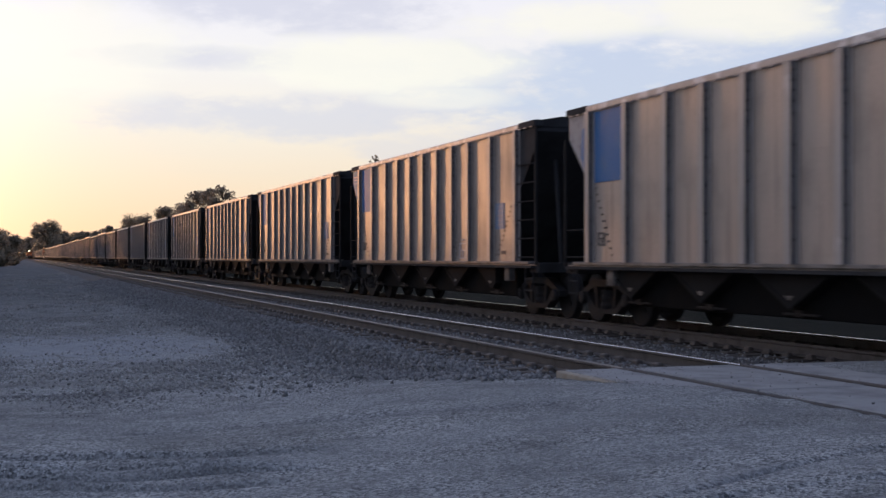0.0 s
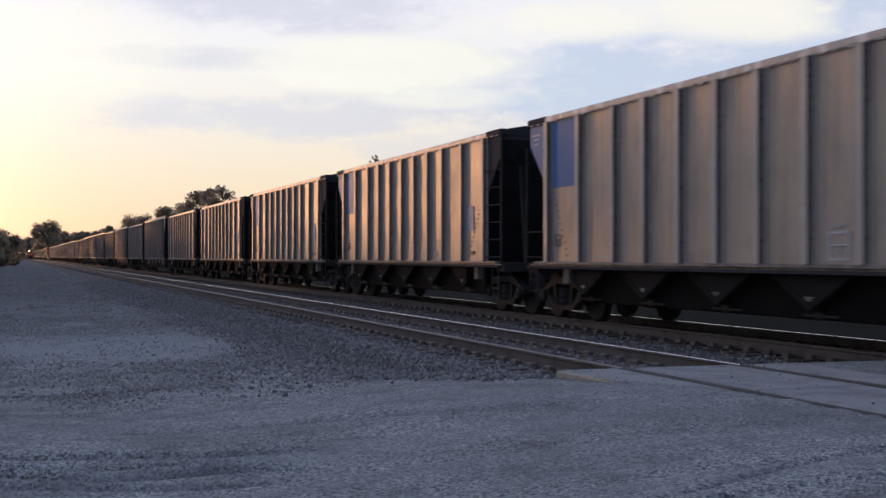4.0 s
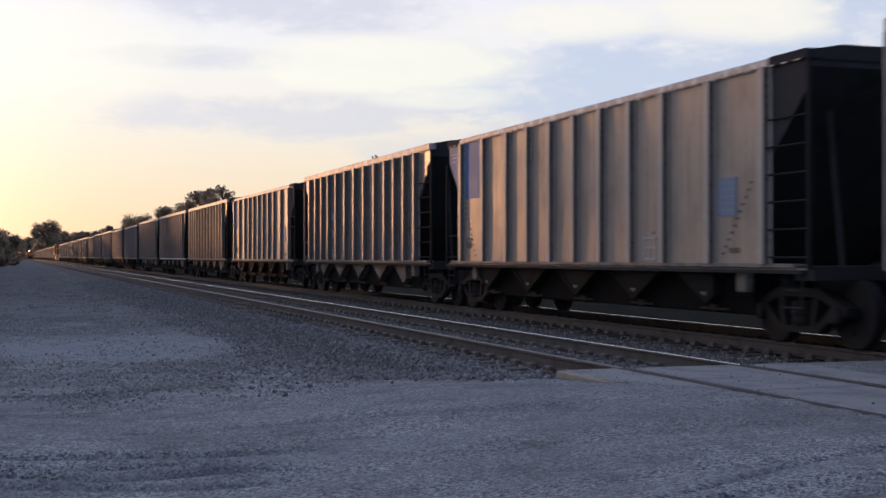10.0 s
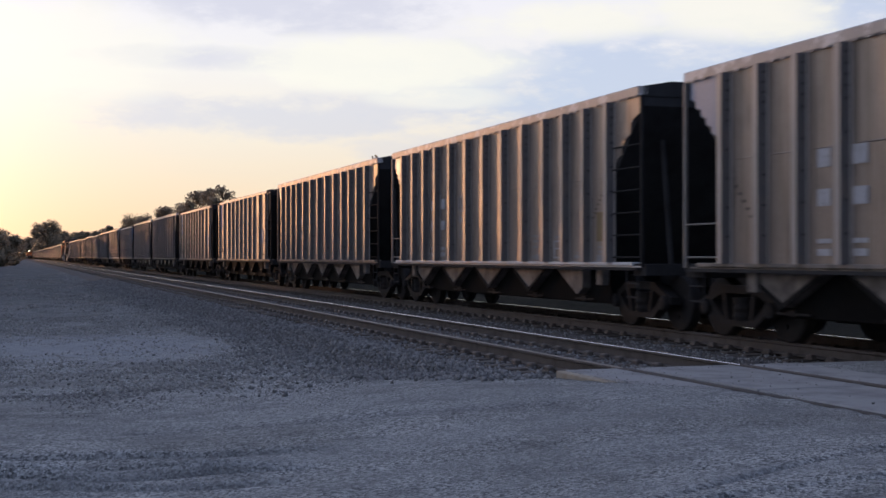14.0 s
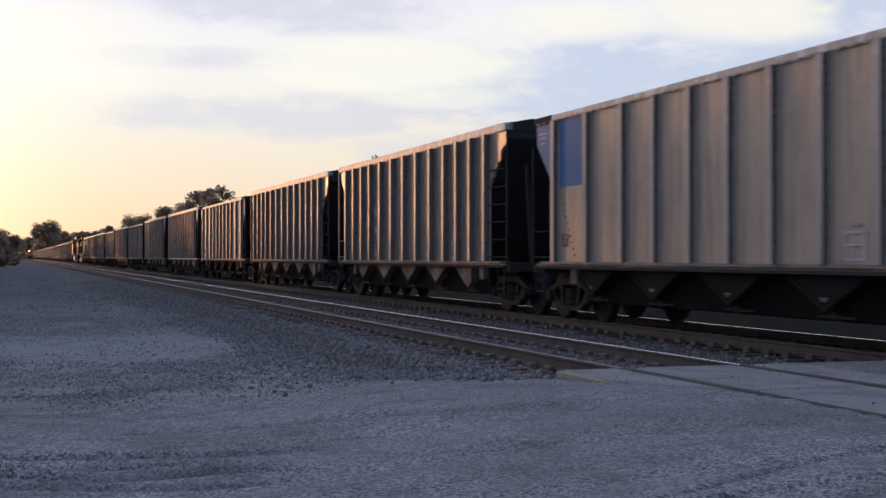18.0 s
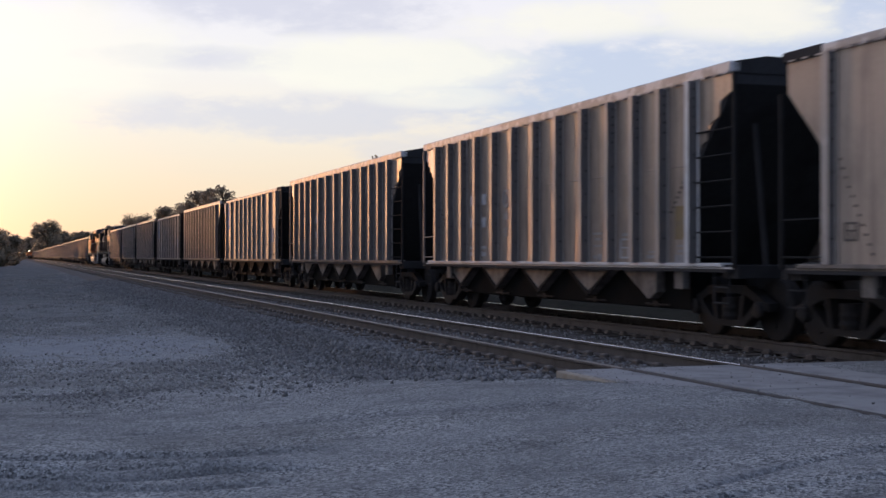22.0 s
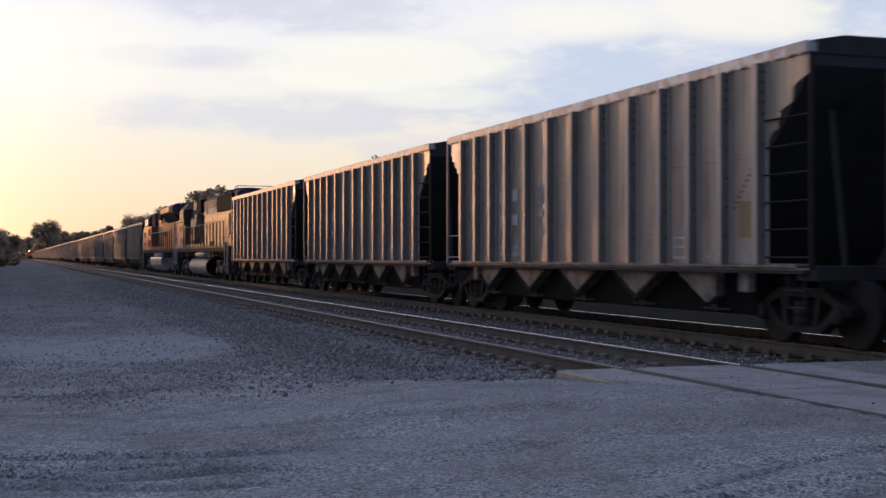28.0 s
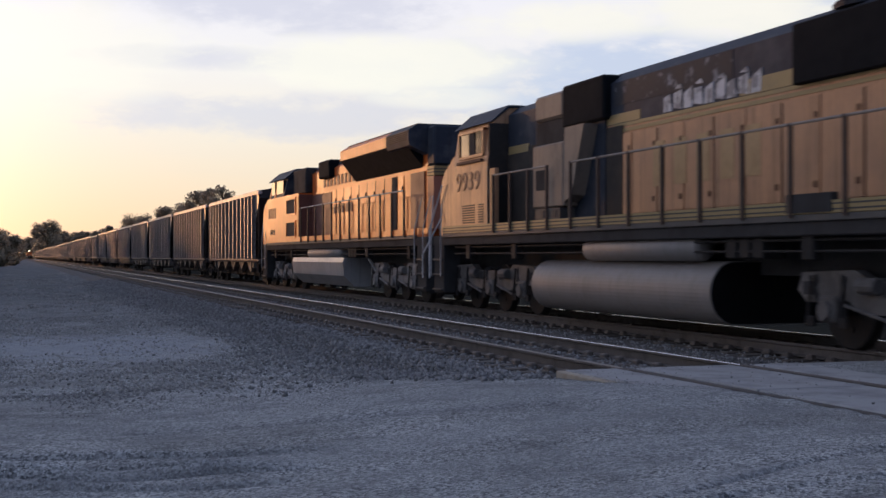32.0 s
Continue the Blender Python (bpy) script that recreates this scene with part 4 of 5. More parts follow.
def marks(car, wide, flip):
    """Stencils and painted panels of the side that the frames show."""
    x = -SKIN - 0.008
    top = 3.835 if wide else RIM_LO
    if wide:
        a, b = (4.92, 6.14) if flip > 0 else (-6.14, -4.92)
        plate("painted_panel", car, BLUE, a, b, 2.55, top - 0.02, x, "faded blue painted panel")
        # a pale blue flag with thin stripes
        plate("flag_mark", car, SKYBLUE, -5.48, -4.98, 1.82, 2.38, x, "faded pale blue square mark")
        for i in range(5):
            plate("stencil_bar", car, WORN_BLUE, -5.44, -5.02, 1.90 + i * 0.10, 1.92 + i * 0.10, x - 0.004)
        dotted_row(car, -5.155, 1.26, -0.075, 0.10, 11, x)
        dotted_row(car, 5.40, 1.24, 0.065, 0.12, 11, x)
        plate("stencil_patch", car, FAINT, -5.55, -5.30, 1.28, 1.36, x)
        stencil_table(car, 5.72, 5.98, 1.42, 1.66, x, FAINT)
        stencil_table(car, -3.08, -2.64, 1.18, 1.55, x, CHALK)
        plate("stencil_bar", car, PALE, -2.98, -2.74, 1.60, 1.64, x)
    else:
        stencil_table(car, -4.22, -3.60, 1.20, 1.54, x, CHALK)
        for y, z, wd, h in ((-4.1, 1.58, 0.42, 0.05), (-2.88, 1.62, 0.36, 0.04), (-2.88, 1.52, 0.28, 0.04), (-2.88, 1.40, 0.34, 0.04), (-2.86, 1.16, 0.14, 0.12), (-2.66, 1.20, 0.13, 0.05), (-4.92, 1.20, 0.36, 0.06), (-4.86, 1.29, 0.20, 0.03), (-5.92, 1.14, 0.40, 0.12), (-5.86, 1.29, 0.26, 0.05), (-5.88, 1.38, 0.30, 0.035)):
            plate("stencil_bar", car, PALE, y, y + wd, z, z + h, x)
        for y in (2.94, 3.68):
            for z, h in ((2.38, 0.24), (1.88, 0.22), (1.40, 0.06), (1.24, 0.09)):
                plate("stencil_bar", car, CHALK, y, y + 0.27, z, z + h, x)
        dotted_row(car, -5.86, 2.44, 0.065, -0.075, 8, x)
        dotted_row(car, 5.28, 1.56, 0.10, 0.11, 8, x, 0.065, 0.04)
        bm = B()
        for k in range(14):
            a0, a1 = 2 * math.pi * k / 14, 2 * math.pi * (k + 1) / 14
            slab(bm, [(1.74 + q * math.cos(a), 2.46 + q * math.sin(a)) for q, a in ((0.15, a0), (0.20, a0), (0.20, a1), (0.15, a1))], "x", x - 0.005, x + 0.02)
        bmesh.ops.remove_doubles(bm, verts=bm.verts[:], dist=0.0005)
        part("ring_mark", bm, PALE, car, "faded pale ring mark")
        plate("stencil_bar", car, PALE, 1.70, 1.78, 2.38, 2.54, x)
        for z, h in ((2.02, 0.14), (1.80, 0.04), (1.73, 0.04), (1.66, 0.04)):
            plate("stencil_bar", car, PALE, 1.62, 1.86, z, z + h, x)
        plate("yellow_mark", car, MARKYELLOW, -5.98, -5.52, 1.50, 2.02, x, "faded yellow square mark")

# ---- locomotives ----
YELLOW = surface("faded_armour_yellow", (0.53, 0.29, 0.16), 0.5, 0.0, 0.14, 9, 1.0, (0.35, 0.22, 0.145), (0.45, 0.75), streak=0.45, streak_colour=(0.16, 0.09, 0.05), bump=0.06, shine=0.2)
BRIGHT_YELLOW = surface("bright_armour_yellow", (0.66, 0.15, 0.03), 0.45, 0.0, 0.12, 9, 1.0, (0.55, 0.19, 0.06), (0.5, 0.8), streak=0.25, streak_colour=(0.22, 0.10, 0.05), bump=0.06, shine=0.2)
STRIPE = surface("yellow_stripe_paint", (0.29, 0.215, 0.09), 0.55, 0.0, 0.15, 20, 3, (0.24, 0.18, 0.09), bump=0.05)
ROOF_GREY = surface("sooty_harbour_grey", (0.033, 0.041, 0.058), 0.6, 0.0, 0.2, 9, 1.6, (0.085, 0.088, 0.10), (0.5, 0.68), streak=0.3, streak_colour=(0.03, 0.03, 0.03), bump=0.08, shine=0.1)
SILL_GREY = surface("dusty_sill_grey", (0.062, 0.06, 0.058), 0.65, 0.0, 0.15, 15, 2.5, (0.09, 0.085, 0.08), bump=0.08)
TANK_GREY = surface("dusty_fuel_tank", (0.22, 0.205, 0.195), 0.55, 0.05, 0.1, 9, 1.4, (0.20, 0.185, 0.17), (0.45, 0.75), streak=0.3, bump=0.08)
# One casting in two tones: paler under the new engine, darker under the old.
TRUCK_GREY = surface("dusty_truck_casting", (0.24, 0.23, 0.225), 0.75, 0.05, 0.25, 14, 3.0, (0.10, 0.09, 0.085), (0.4, 0.6), bump=0.25)
TRUCK_DARK = surface("dark_truck_casting", (0.115, 0.107, 0.103), 0.75, 0.05, 0.25, 14, 3.0, (0.06, 0.055, 0.052), (0.4, 0.6), bump=0.25)
SILVER_TANK = surface("silver_fuel_tank", (0.42, 0.41, 0.40), 0.42, 0.3, 0.1, 9, 1.4, (0.30, 0.28, 0.27), (0.45, 0.75), streak=0.3, bump=0.06)
DULL_TAN = surface("sooty_tan_paint", (0.27, 0.215, 0.17), 0.6, 0.0, 0.15, 12, 1.6, (0.16, 0.13, 0.105), streak=0.3, bump=0.06, shine=0.15)
# Dark paint for soot and for shade put into the colour.
SOOT_SHADE = surface("soot_and_shade_paint", (0.045, 0.040, 0.037), 0.7, 0.0, 0.2, 12, 2.0, (0.075, 0.062, 0.052), bump=0.06, shine=0.12)
BROWN_RAIL = surface("rusty_stanchion_paint", (0.07, 0.045, 0.035), 0.7, 0.0, 0.2, 20, 4)
TAN_RAIL = surface("dusty_handrail_paint", (0.26, 0.22, 0.19), 0.6, 0.0, 0.2, 20, 4)
MAROON = surface("dark_red_brown_paint", (0.17, 0.062, 0.042), 0.6, 0.0, 0.15, 12, 2, bump=0.06)
GRILLE = surface("black_radiator_screen", (0.006, 0.0075, 0.010), 0.9, 0.0, 0.2, 60, 4, bump=0.3, shine=0.15)
RAIL_PAINT = surface("handrail_paint", (0.42, 0.41, 0.40), 0.5, 0.1, 0.15, 20, 4)
WHITE_RAIL = surface("white_handrail_paint", (0.62, 0.62, 0.63), 0.5, 0.0, 0.12, 20, 4)
RUSTSPOT = surface("rust_stain", (0.13, 0.06, 0.03), 0.85, 0.0, 0.3, 20, 6)
GHOST = surface("ghost_of_old_lettering", (0.43, 0.27, 0.125), 0.55, 0.0, 0.2, 14, 3, (0.34, 0.20, 0.09))
FLAKE = surface("flaking_white_paint", (0.50, 0.52, 0.55), 0.6, 0.0, 0.25, 12, 3.5, (0.10, 0.10, 0.11), (0.48, 0.56))
PEEL = surface("peeling_grey_paint", (0.040, 0.041, 0.048), 0.6, 0.0, 0.2, 12, 3.0, (0.30, 0.31, 0.34), (0.57, 0.66), bump=0.1, shine=0.1)
VENT_BROWN = surface("rusty_vent_slot", (0.19, 0.105, 0.065), 0.8, 0.0, 0.25, 14, 3, (0.11, 0.06, 0.04), (0.45, 0.6))
# Red-brown for the new engine's rear hood end.
REAR_RED = surface("red_brown_rear_paint", (0.34, 0.135, 0.085), 0.6, 0.0, 0.15, 12, 2, (0.24, 0.10, 0.065), bump=0.06)
NUMBER = surface("rusty_number_paint", (0.25, 0.13, 0.08), 0.6, 0.0, 0.2, 20, 3)
GLASS = bpy.data.materials.new("cab_glass")
GLASS.use_nodes = True
GLASS.node_tree.nodes["Principled BSDF"].inputs["Base Color"].default_value = (0.02, 0.022, 0.025, 1)
GLASS.node_tree.nodes["Principled BSDF"].inputs["Roughness"].default_value = 0.06
HEADLAMP = glow("lit_headlamp", (1.0, 0.80, 0.45), 60.0)
engine_trucks = {}


def flat(name, parent, material, side, half, y0, y1, z0, z1, proud=0.012, label=""):
    """A thin plate, door or mark on a side wall."""
    bm = B()
    a, b = side * (half - 0.01), side * (half + proud)
    box(bm, min(a, b), max(a, b), y0, y1, z0, z1)
    return part(name, bm, material, parent, label)


def chamfered(bm, half, y0, y1, z0, z1, cut=0.18):
    slab(bm, [(-half, z0), (half, z0), (half, z1 - cut), (half - cut * 1.3, z1), (-half + cut * 1.3, z1), (-half, z1 - cut)], "y", y0, y1)
    return bm


def engine_truck(parent, y, paint):
    if paint.name in engine_trucks:
        return clone_part(engine_trucks[paint.name], parent, Matrix.Translation((0, y, 0)))
    bm = B()
    box(bm, -0.95, 0.95, -0.25, 0.25, 0.6, 0.95, 0.03)
    tr = part("truck", bm, IRON, parent, "dusty grey three-axle locomotive truck")
    tr.location = (0, y, 0)
    for s in (-1, 1):
        a, b = sorted((s * 1.00, s * 1.16))
        bm = slab(B(), [(-2.55, 0.78), (-2.35, 0.62), (-1.45, 0.66), (-1.2, 0.50), (-0.55, 0.50), (-0.3, 0.66), (0.3, 0.66), (0.55, 0.50), (1.2, 0.50), (1.45, 0.66), (2.35, 0.62), (2.55, 0.78), (2.45, 1.02), (1.3, 1.06), (1.0, 0.92), (-1.0, 0.92), (-1.3, 1.06), (-2.45, 1.02)], "x", a, b)
        part("side_frame", bm, paint, tr, "dusty cast side frame")
        for k in (-1.85, 0.0, 1.85):
            bm = box(B(), min(s * 1.0, s * 1.22), max(s * 1.0, s * 1.22), k - 0.19, k + 0.19, 0.36, 0.72, 0.03)
            lathe(bm, [(s * 1.20, 0.15), (s * 1.27, 0.13)] if s > 0 else [(-1.27, 0.13), (-1.20, 0.15)], 10, "x", (0, k, 0.52))
            part("axle_box", bm, paint, tr)
            for q in (-0.28, 0.28):
                part("spring", lathe(B(), [(0.62, 0.07), (0.72, 0.085), (0.82, 0.07), (0.92, 0.085), (1.0, 0.07)], 8, "z", (s * 1.1, k + q, 0)), IRON, tr)
        # brake rigging, links and sand pipes that break up the frame
        for k in (-2.2, -1.5, -0.35, 0.35, 1.5, 2.2):
            bm = rod(B(), (s * 1.19, k, 0.98), (s * 1.22, k + 0.05, 0.34), 0.022, 5)
            box(bm, s * 1.2 - 0.03, s * 1.2 + 0.03, k - 0.09, k + 0.09, 0.30, 0.44, 0.01)
            part("brake_hanger", bm, IRON, tr)
        # black plates paint the shade of openings in the casting
        for k in (-2.3, -0.6, 0.6, 2.3):
            part("frame_window", box(B(), min(s * 1.155, s * 1.165), max(s * 1.155, s * 1.165), k - 0.13, k + 0.13, 0.72, 0.90), BLACK, tr)
        for k in (-0.95, 0.95):
            bm = B()
            lathe(bm, [(k - 0.19, 0.09), (k - 0.15, 0.11), (k + 0.15, 0.11), (k + 0.19, 0.09)], 10, "y", (s * 1.22, 0, 0.86))
            rod(bm, (s * 1.2, k - 0.4, 0.42), (s * 1.2, k + 0.5, 0.60), 0.025)
            part("brake_cylinder", bm, paint, tr)
    for k in (-1.85, 0.0, 1.85):
        wheelset(tr, k, 0.53)
    engine_trucks[paint.name] = tr
    return tr


def railing(parent, half, y0, y1, count, z0, z1, rail=None, post=None):
    """Walkway handrail: each stanchion a part, the top bar another."""
    rail, post = rail or RAIL_PAINT, post or INK
    for s in (-1, 1):
        bm = rod(B(), (s * half, y0, z1), (s * half, y1, z1), 0.02, 6)
        part("handrail", bm, rail, parent)
        for i in range(count):
            y = y0 + (y1 - y0) * i / (count - 1)
            bm = box(B(), s * half - 0.025, s * half + 0.025, y - 0.028, y + 0.028, z0, z1 + 0.02)
            part("stanchion", bm, post, parent)


def steps(parent, y, s, e, paint):
    """Corner step well with its grab irons."""
    bm = B()
    box(bm, min(s * 1.05, s * 1.5), max(s * 1.05, s * 1.5), min(y, y + e * 0.75), max(y, y + e * 0.75), 0.35, 1.58, 0.02)
    well = part("step_well", bm, BLACK, parent)
    for i, z in enumerate((0.42, 0.78, 1.14)):
        part("tread", box(B(), min(s * 1.4, s * 1.56), max(s * 1.4, s * 1.56), min(y + e * 0.05, y + e * 0.7), max(y + e * 0.05, y + e * 0.7), z, z + 0.04), SILL_GREY, well)
    for q in (0.02, 0.74):
        bm = rod(B(), (s * 1.58, y + e * q, 0.75), (s * 1.58, y + e * q, 1.9), 0.015)
        rod(bm, (s * 1.58, y + e * q, 1.9), (s * 1.45, y + e * (q - 0.25), 2.75), 0.015)
        part("grab_iron", bm, paint, parent)


def engine_base(eng, front, rear, tank, paint, stripe=True):
    bm = box(B(), -1.50, 1.50, rear + 0.25, front - 0.25, 1.50, 1.74, 0.02)
    box(bm, -0.6, 0.6, rear + 0.4, front - 0.4, 0.95, 1.5)
    part("underframe", bm, BLACK, eng)
    for s in (-1, 1):
        a, b = sorted((s * 1.48, s * 1.545))
        part("sill", box(B(), a, b, rear + 1.1, front - 1.1, 1.69, 1.78, 0.008), SILL_GREY, eng, "dusty grey side sill")
        part("sill_stripe", box(B(), a, b, rear + 1.1, front - 1.1, 1.784, 1.95, 0.006), paint, eng, "yellow striped walkway edge")
        if stripe:
            for z in (1.82, 1.89):
                part("stripe", box(B(), min(s * 1.543, s * 1.55), max(s * 1.543, s * 1.55), rear + 1.1, front - 1.1, z, z + 0.022), INK, eng)
        for y in (rear + 2.0, 0.5 * rear + 0.5, 0.5 * front, front - 2.6):
            bm = box(B(), s * 1.36 - 0.09, s * 1.36 + 0.09, y - 0.13, y + 0.13, 1.18, 1.6, 0.02)
            part("bracket", bm, IRON, eng)
        bm = B()
        lathe(bm, [(tank[0] + 0.5, 0.14), (tank[0] + 0.58, 0.21), (tank[1] - 2.4, 0.21), (tank[1] - 2.32, 0.14)], 14, "y", (s * 1.25, 0, 1.36))
        part("air_reservoir", bm, TANK_GREY, eng, "long pale air reservoir", True)
        for i in range(3):
            y = tank[0] - 0.5 - i * 0.35
            bm = box(B(), min(s * 1.05, s * 1.42), max(s * 1.05, s * 1.42), y - 0.14, y + 0.14, 1.2, 1.5, 0.02)
            part("equipment_box", bm, IRON, eng)
        bm = B()
        for z in (1.45, 1.52, 1.30):
            rod(bm, (s * 1.40, rear + 1.5, z), (s * 1.40, front - 1.6, z), 0.02, 5)
        part("pipe_run", bm, IRON, eng)
        steps(eng, rear + 0.3, s, 1, RAIL_PAINT)
        steps(eng, front - 0.3, s, -1, RAIL_PAINT)
    for e, y in ((-1, rear), (1, front)):
        bm = box(B(), -0.15, 0.15, min(y, y - e * 0.8), max(y, y - e * 0.8), 0.72, 0.98, 0.03)
        part("coupler", bm, IRON, eng)
        bm = slab(B(), [(-1.4, 0.30), (1.4, 0.30), (1.45, 1.1), (-1.45, 1.1)], "y", min(y - e * 0.35, y - e * 0.5), max(y - e * 0.35, y - e * 0.5))
        part("pilot_plate", bm, BLACK, eng)
        bm = B()
        for x in (-0.5, 0.45):
            rod(bm, (x, y - e * 0.3, 0.85), (x * 0.8, y - e * 0.05, 0.5), 0.03)
        part("air_hose", bm, RUBBER, eng)


def digit_mesh(text, size):
    cu = bpy.data.curves.new("number", "FONT")
    cu.body, cu.size, cu.extrude, cu.align_x, cu.align_y = text, size, 0.004, "CENTER", "CENTER"
    cu.space_character = 1.05
    tmp = new("number_text", cu)
    me = bpy.data.meshes.new_from_object(tmp)
    bpy.data.objects.remove(tmp)
    bpy.data.curves.remove(cu)
    return me


def digits(text, parent, material, half, y, z, size):
    """A painted number, each figure a part."""
    span = [v.co.x for v in digit_mesh(text, size).vertices]
    one = [v.co.x for v in digit_mesh(text[0], size).vertices]
    step = ((max(span) - min(span)) - (max(one) - min(one))) / (len(text) - 1)
    for i, figure in enumerate(text):
        me = digit_mesh(figure, size)
        me.transform(pose(-half - 0.008, y, z, 90, 0, -90) @ Matrix.Diagonal((1.3, 1, 1, 1)) @ Matrix.Translation(((i - (len(text) - 1) / 2) * step, 0, 0)))
        me.materials.clear()
        me.materials.append(material)
        link("number_figure", me, parent, "red-brown painted figure")


def louvre(parent, half, y0, y1, z0, z1, n, side=-1):
    for i in range(n):
        z = z0 + (z1 - z0) * (i + 0.15) / n
        flat("louvre", parent, INK, side, half, y0, y1, z, z + (z1 - z0) / n * 0.5, 0.014)


def old_engine():
    """The faded yellow engine next to the leading cars."""
    front, rear = 10.85, -10.85
    eng = thing("locomotive", "faded yellow and grey six-axle diesel locomotive with peeling roof paint", "locomotive", "engines of the coal train")
    tank = (-2.5, 4.4)
    engine_base(eng, front, rear, tank, STRIPE)
    # fuel tank with rounded sides
    pts = []
    for s in (-1, 1):
        for k in range(25):
            a = -math.pi / 2 + math.pi * k / 24
            pts.append((s * (1.05 + 0.42 * math.cos(a)), 0.68 + 0.48 * math.sin(a)) if s > 0 else (-(1.05 + 0.42 * math.cos(-a)), 0.68 + 0.48 * math.sin(-a)))
    part("fuel_tank", slab(B(), pts, "y", *tank), TANK_GREY, eng, "big dusty grey rounded fuel tank", False)
    # black cap paints in the dark gap behind the tank
    part("tank_end", slab(B(), [(x * 0.985, 0.68 + (z - 0.68) * 0.97) for x, z in pts], "y", tank[0] - 0.02, tank[0] - 0.004), SHADE_BLACK, eng)
    engine_truck(eng, -6.85, TRUCK_DARK)
    engine_truck(eng, 7.45, TRUCK_DARK)
    # cab: full width, raked in at the window line, with its nose towards the far end
    bm = B()
    slab(bm, [(-1.53, 1.74), (1.53, 1.74), (1.53, 3.35), (1.38, 4.20), (1.0, 4.50), (-1.0, 4.50), (-1.38, 4.20), (-1.53, 3.35)], "y", 6.75, 9.0)
    cab = part("cab", bm, YELLOW, eng, "square yellow cab with sliding window")
    bm = slab(B(), [(9.0, 1.74), (10.05, 1.74), (10.05, 2.9), (9.75, 3.25), (9.0, 3.6)], "x", -1.50, 1.50)
    part("nose", bm, YELLOW, eng)
    bm = slab(B(), [(-1.42, 4.19), (-1.02, 4.515), (1.02, 4.515), (1.42, 4.19), (1.46, 4.19), (1.04, 4.56), (-1.04, 4.56), (-1.46, 4.19)], "y", 6.7, 9.15)
    part("cab_roof", bm, ROOF_GREY, cab)
    # wall turned from the sunset: dark colour carries its shade
    part("rear_wall", box(B(), -1.5, 1.5, 6.70, 6.76, 1.74, 4.15), SOOT_SHADE, cab, "rear cab wall with its shade painted into the colour")
    for s in (-1, 1):
        # the window: frame, two panes and a dark gap between
        for y0, y1, m in ((7.05, 7.50, GLASS), (7.60, 7.90, BLACK), (7.95, 8.55, GLASS)):
            bm = box(B(), min(s * 1.40, s * 1.52), max(s * 1.40, s * 1.52), y0, y1, 3.52, 4.02)
            part("window", bm, m, cab)
        bm = B()
        for y0, y1, z0, z1 in ((6.98, 8.62, 4.02, 4.08), (6.98, 8.62, 3.46, 3.52), (6.98, 7.05, 3.46, 4.08), (8.55, 8.62, 3.46, 4.08)):
            box(bm, min(s * 1.40, s * 1.55), max(s * 1.40, s * 1.55), y0, y1, z0, z1)
        part("window_frame", bm, YELLOW, cab)
        part("arm_rest", box(B(), min(s * 1.5, s * 1.60), max(s * 1.5, s * 1.60), 7.0, 8.6, 3.34, 3.40), RUSTSPOT, cab)
        bm = B()
        for q in range(2):
            rod(bm, (s * 1.56, 6.62, 1.95), (s * 1.56, 6.62, 3.2), 0.022)
        part("grab_iron", bm, RAIL_PAINT, cab)
        part("door_edge", box(B(), min(s * 1.42, s * 1.5), max(s * 1.42, s * 1.5), 6.35, 6.72, 1.95, 3.15), YELLOW, cab)
    louvre(cab, 1.53, 7.55, 8.35, 1.98, 2.42, 8)
    louvre(cab, 1.53, 7.0, 7.3, 1.98, 2.42, 8)
    digits("9939", cab, NUMBER, 1.535, 8.0, 2.92, 0.60)
    # equipment behind the cab
    part("electrical_cabinet", chamfered(B(), 1.05, 1.9, 6.7, 1.74, 4.50), ROOF_GREY, eng)
    flat("cabinet_side", eng, YELLOW, -1, 1.05, 4.4, 6.4, 1.95, 3.3, 0.02)
    flat("cabinet_side", eng, SOOT_SHADE, -1, 1.05, 4.5, 6.69, 1.96, 3.55, 0.03, "dark side plate behind the cab")
    flat("soot_panel", eng, SOOT_SHADE, -1, 1.0, 1.25, 2.9, 1.98, 3.58, 0.03, "soot-darkened hood panel")
    flat("stripe", eng, STRIPE, -1, 1.05, 5.5, 6.6, 3.45, 3.62, 0.034)
    part("blower_housing", box(B(), -1.14, 1.14, 3.6, 5.0, 3.98, 4.50, 0.05), DULL_TAN, eng, "sooty tan blower housing")
    part("intake_box", box(B(), -1.16, 1.16, 1.75, 3.58, 3.74, 4.56, 0.04), GRILLE, eng, "black intake screen box")
    for s in (-1, 1):
        a, b = sorted((s * 1.0, s * 1.36))
        part("battery_rack", box(B(), a, b, 3.1, 4.6, 2.2, 3.45, 0.03), DULL_TAN, eng)
        # the opening's dark inside is a black plate
        part("rack_opening", box(B(), min(s * 1.3, s * 1.372), max(s * 1.3, s * 1.372), 3.9, 4.4, 2.55, 2.95), BLACK, eng)
        a, b = sorted((s * 1.05, s * 1.34))
        bm = slab(B(), [(3.05, 3.70), (2.2, 3.70), (2.75, 2.4), (3.3, 2.2)], "x", a, b)
        part("slanted_duct", bm, DULL_TAN, eng, "tan slanted duct plate")
        part("lower_box", box(B(), min(s * 1.0, s * 1.38), max(s * 1.0, s * 1.38), 3.2, 4.4, 1.95, 2.18), SILL_GREY, eng)
    # no opening is cut: a black plate carries the recess's shade
    flat("recess", eng, BLACK, -1, 1.05, 3.4, 5.0, 3.40, 3.96, 0.04, "black plate painting an open recess behind the cab")
    for i in range(3):
        flat("stencil_bar", eng, INK, -1, 1.38, 3.35 + i * 0.3, 3.52 + i * 0.3, 2.0, 2.14)
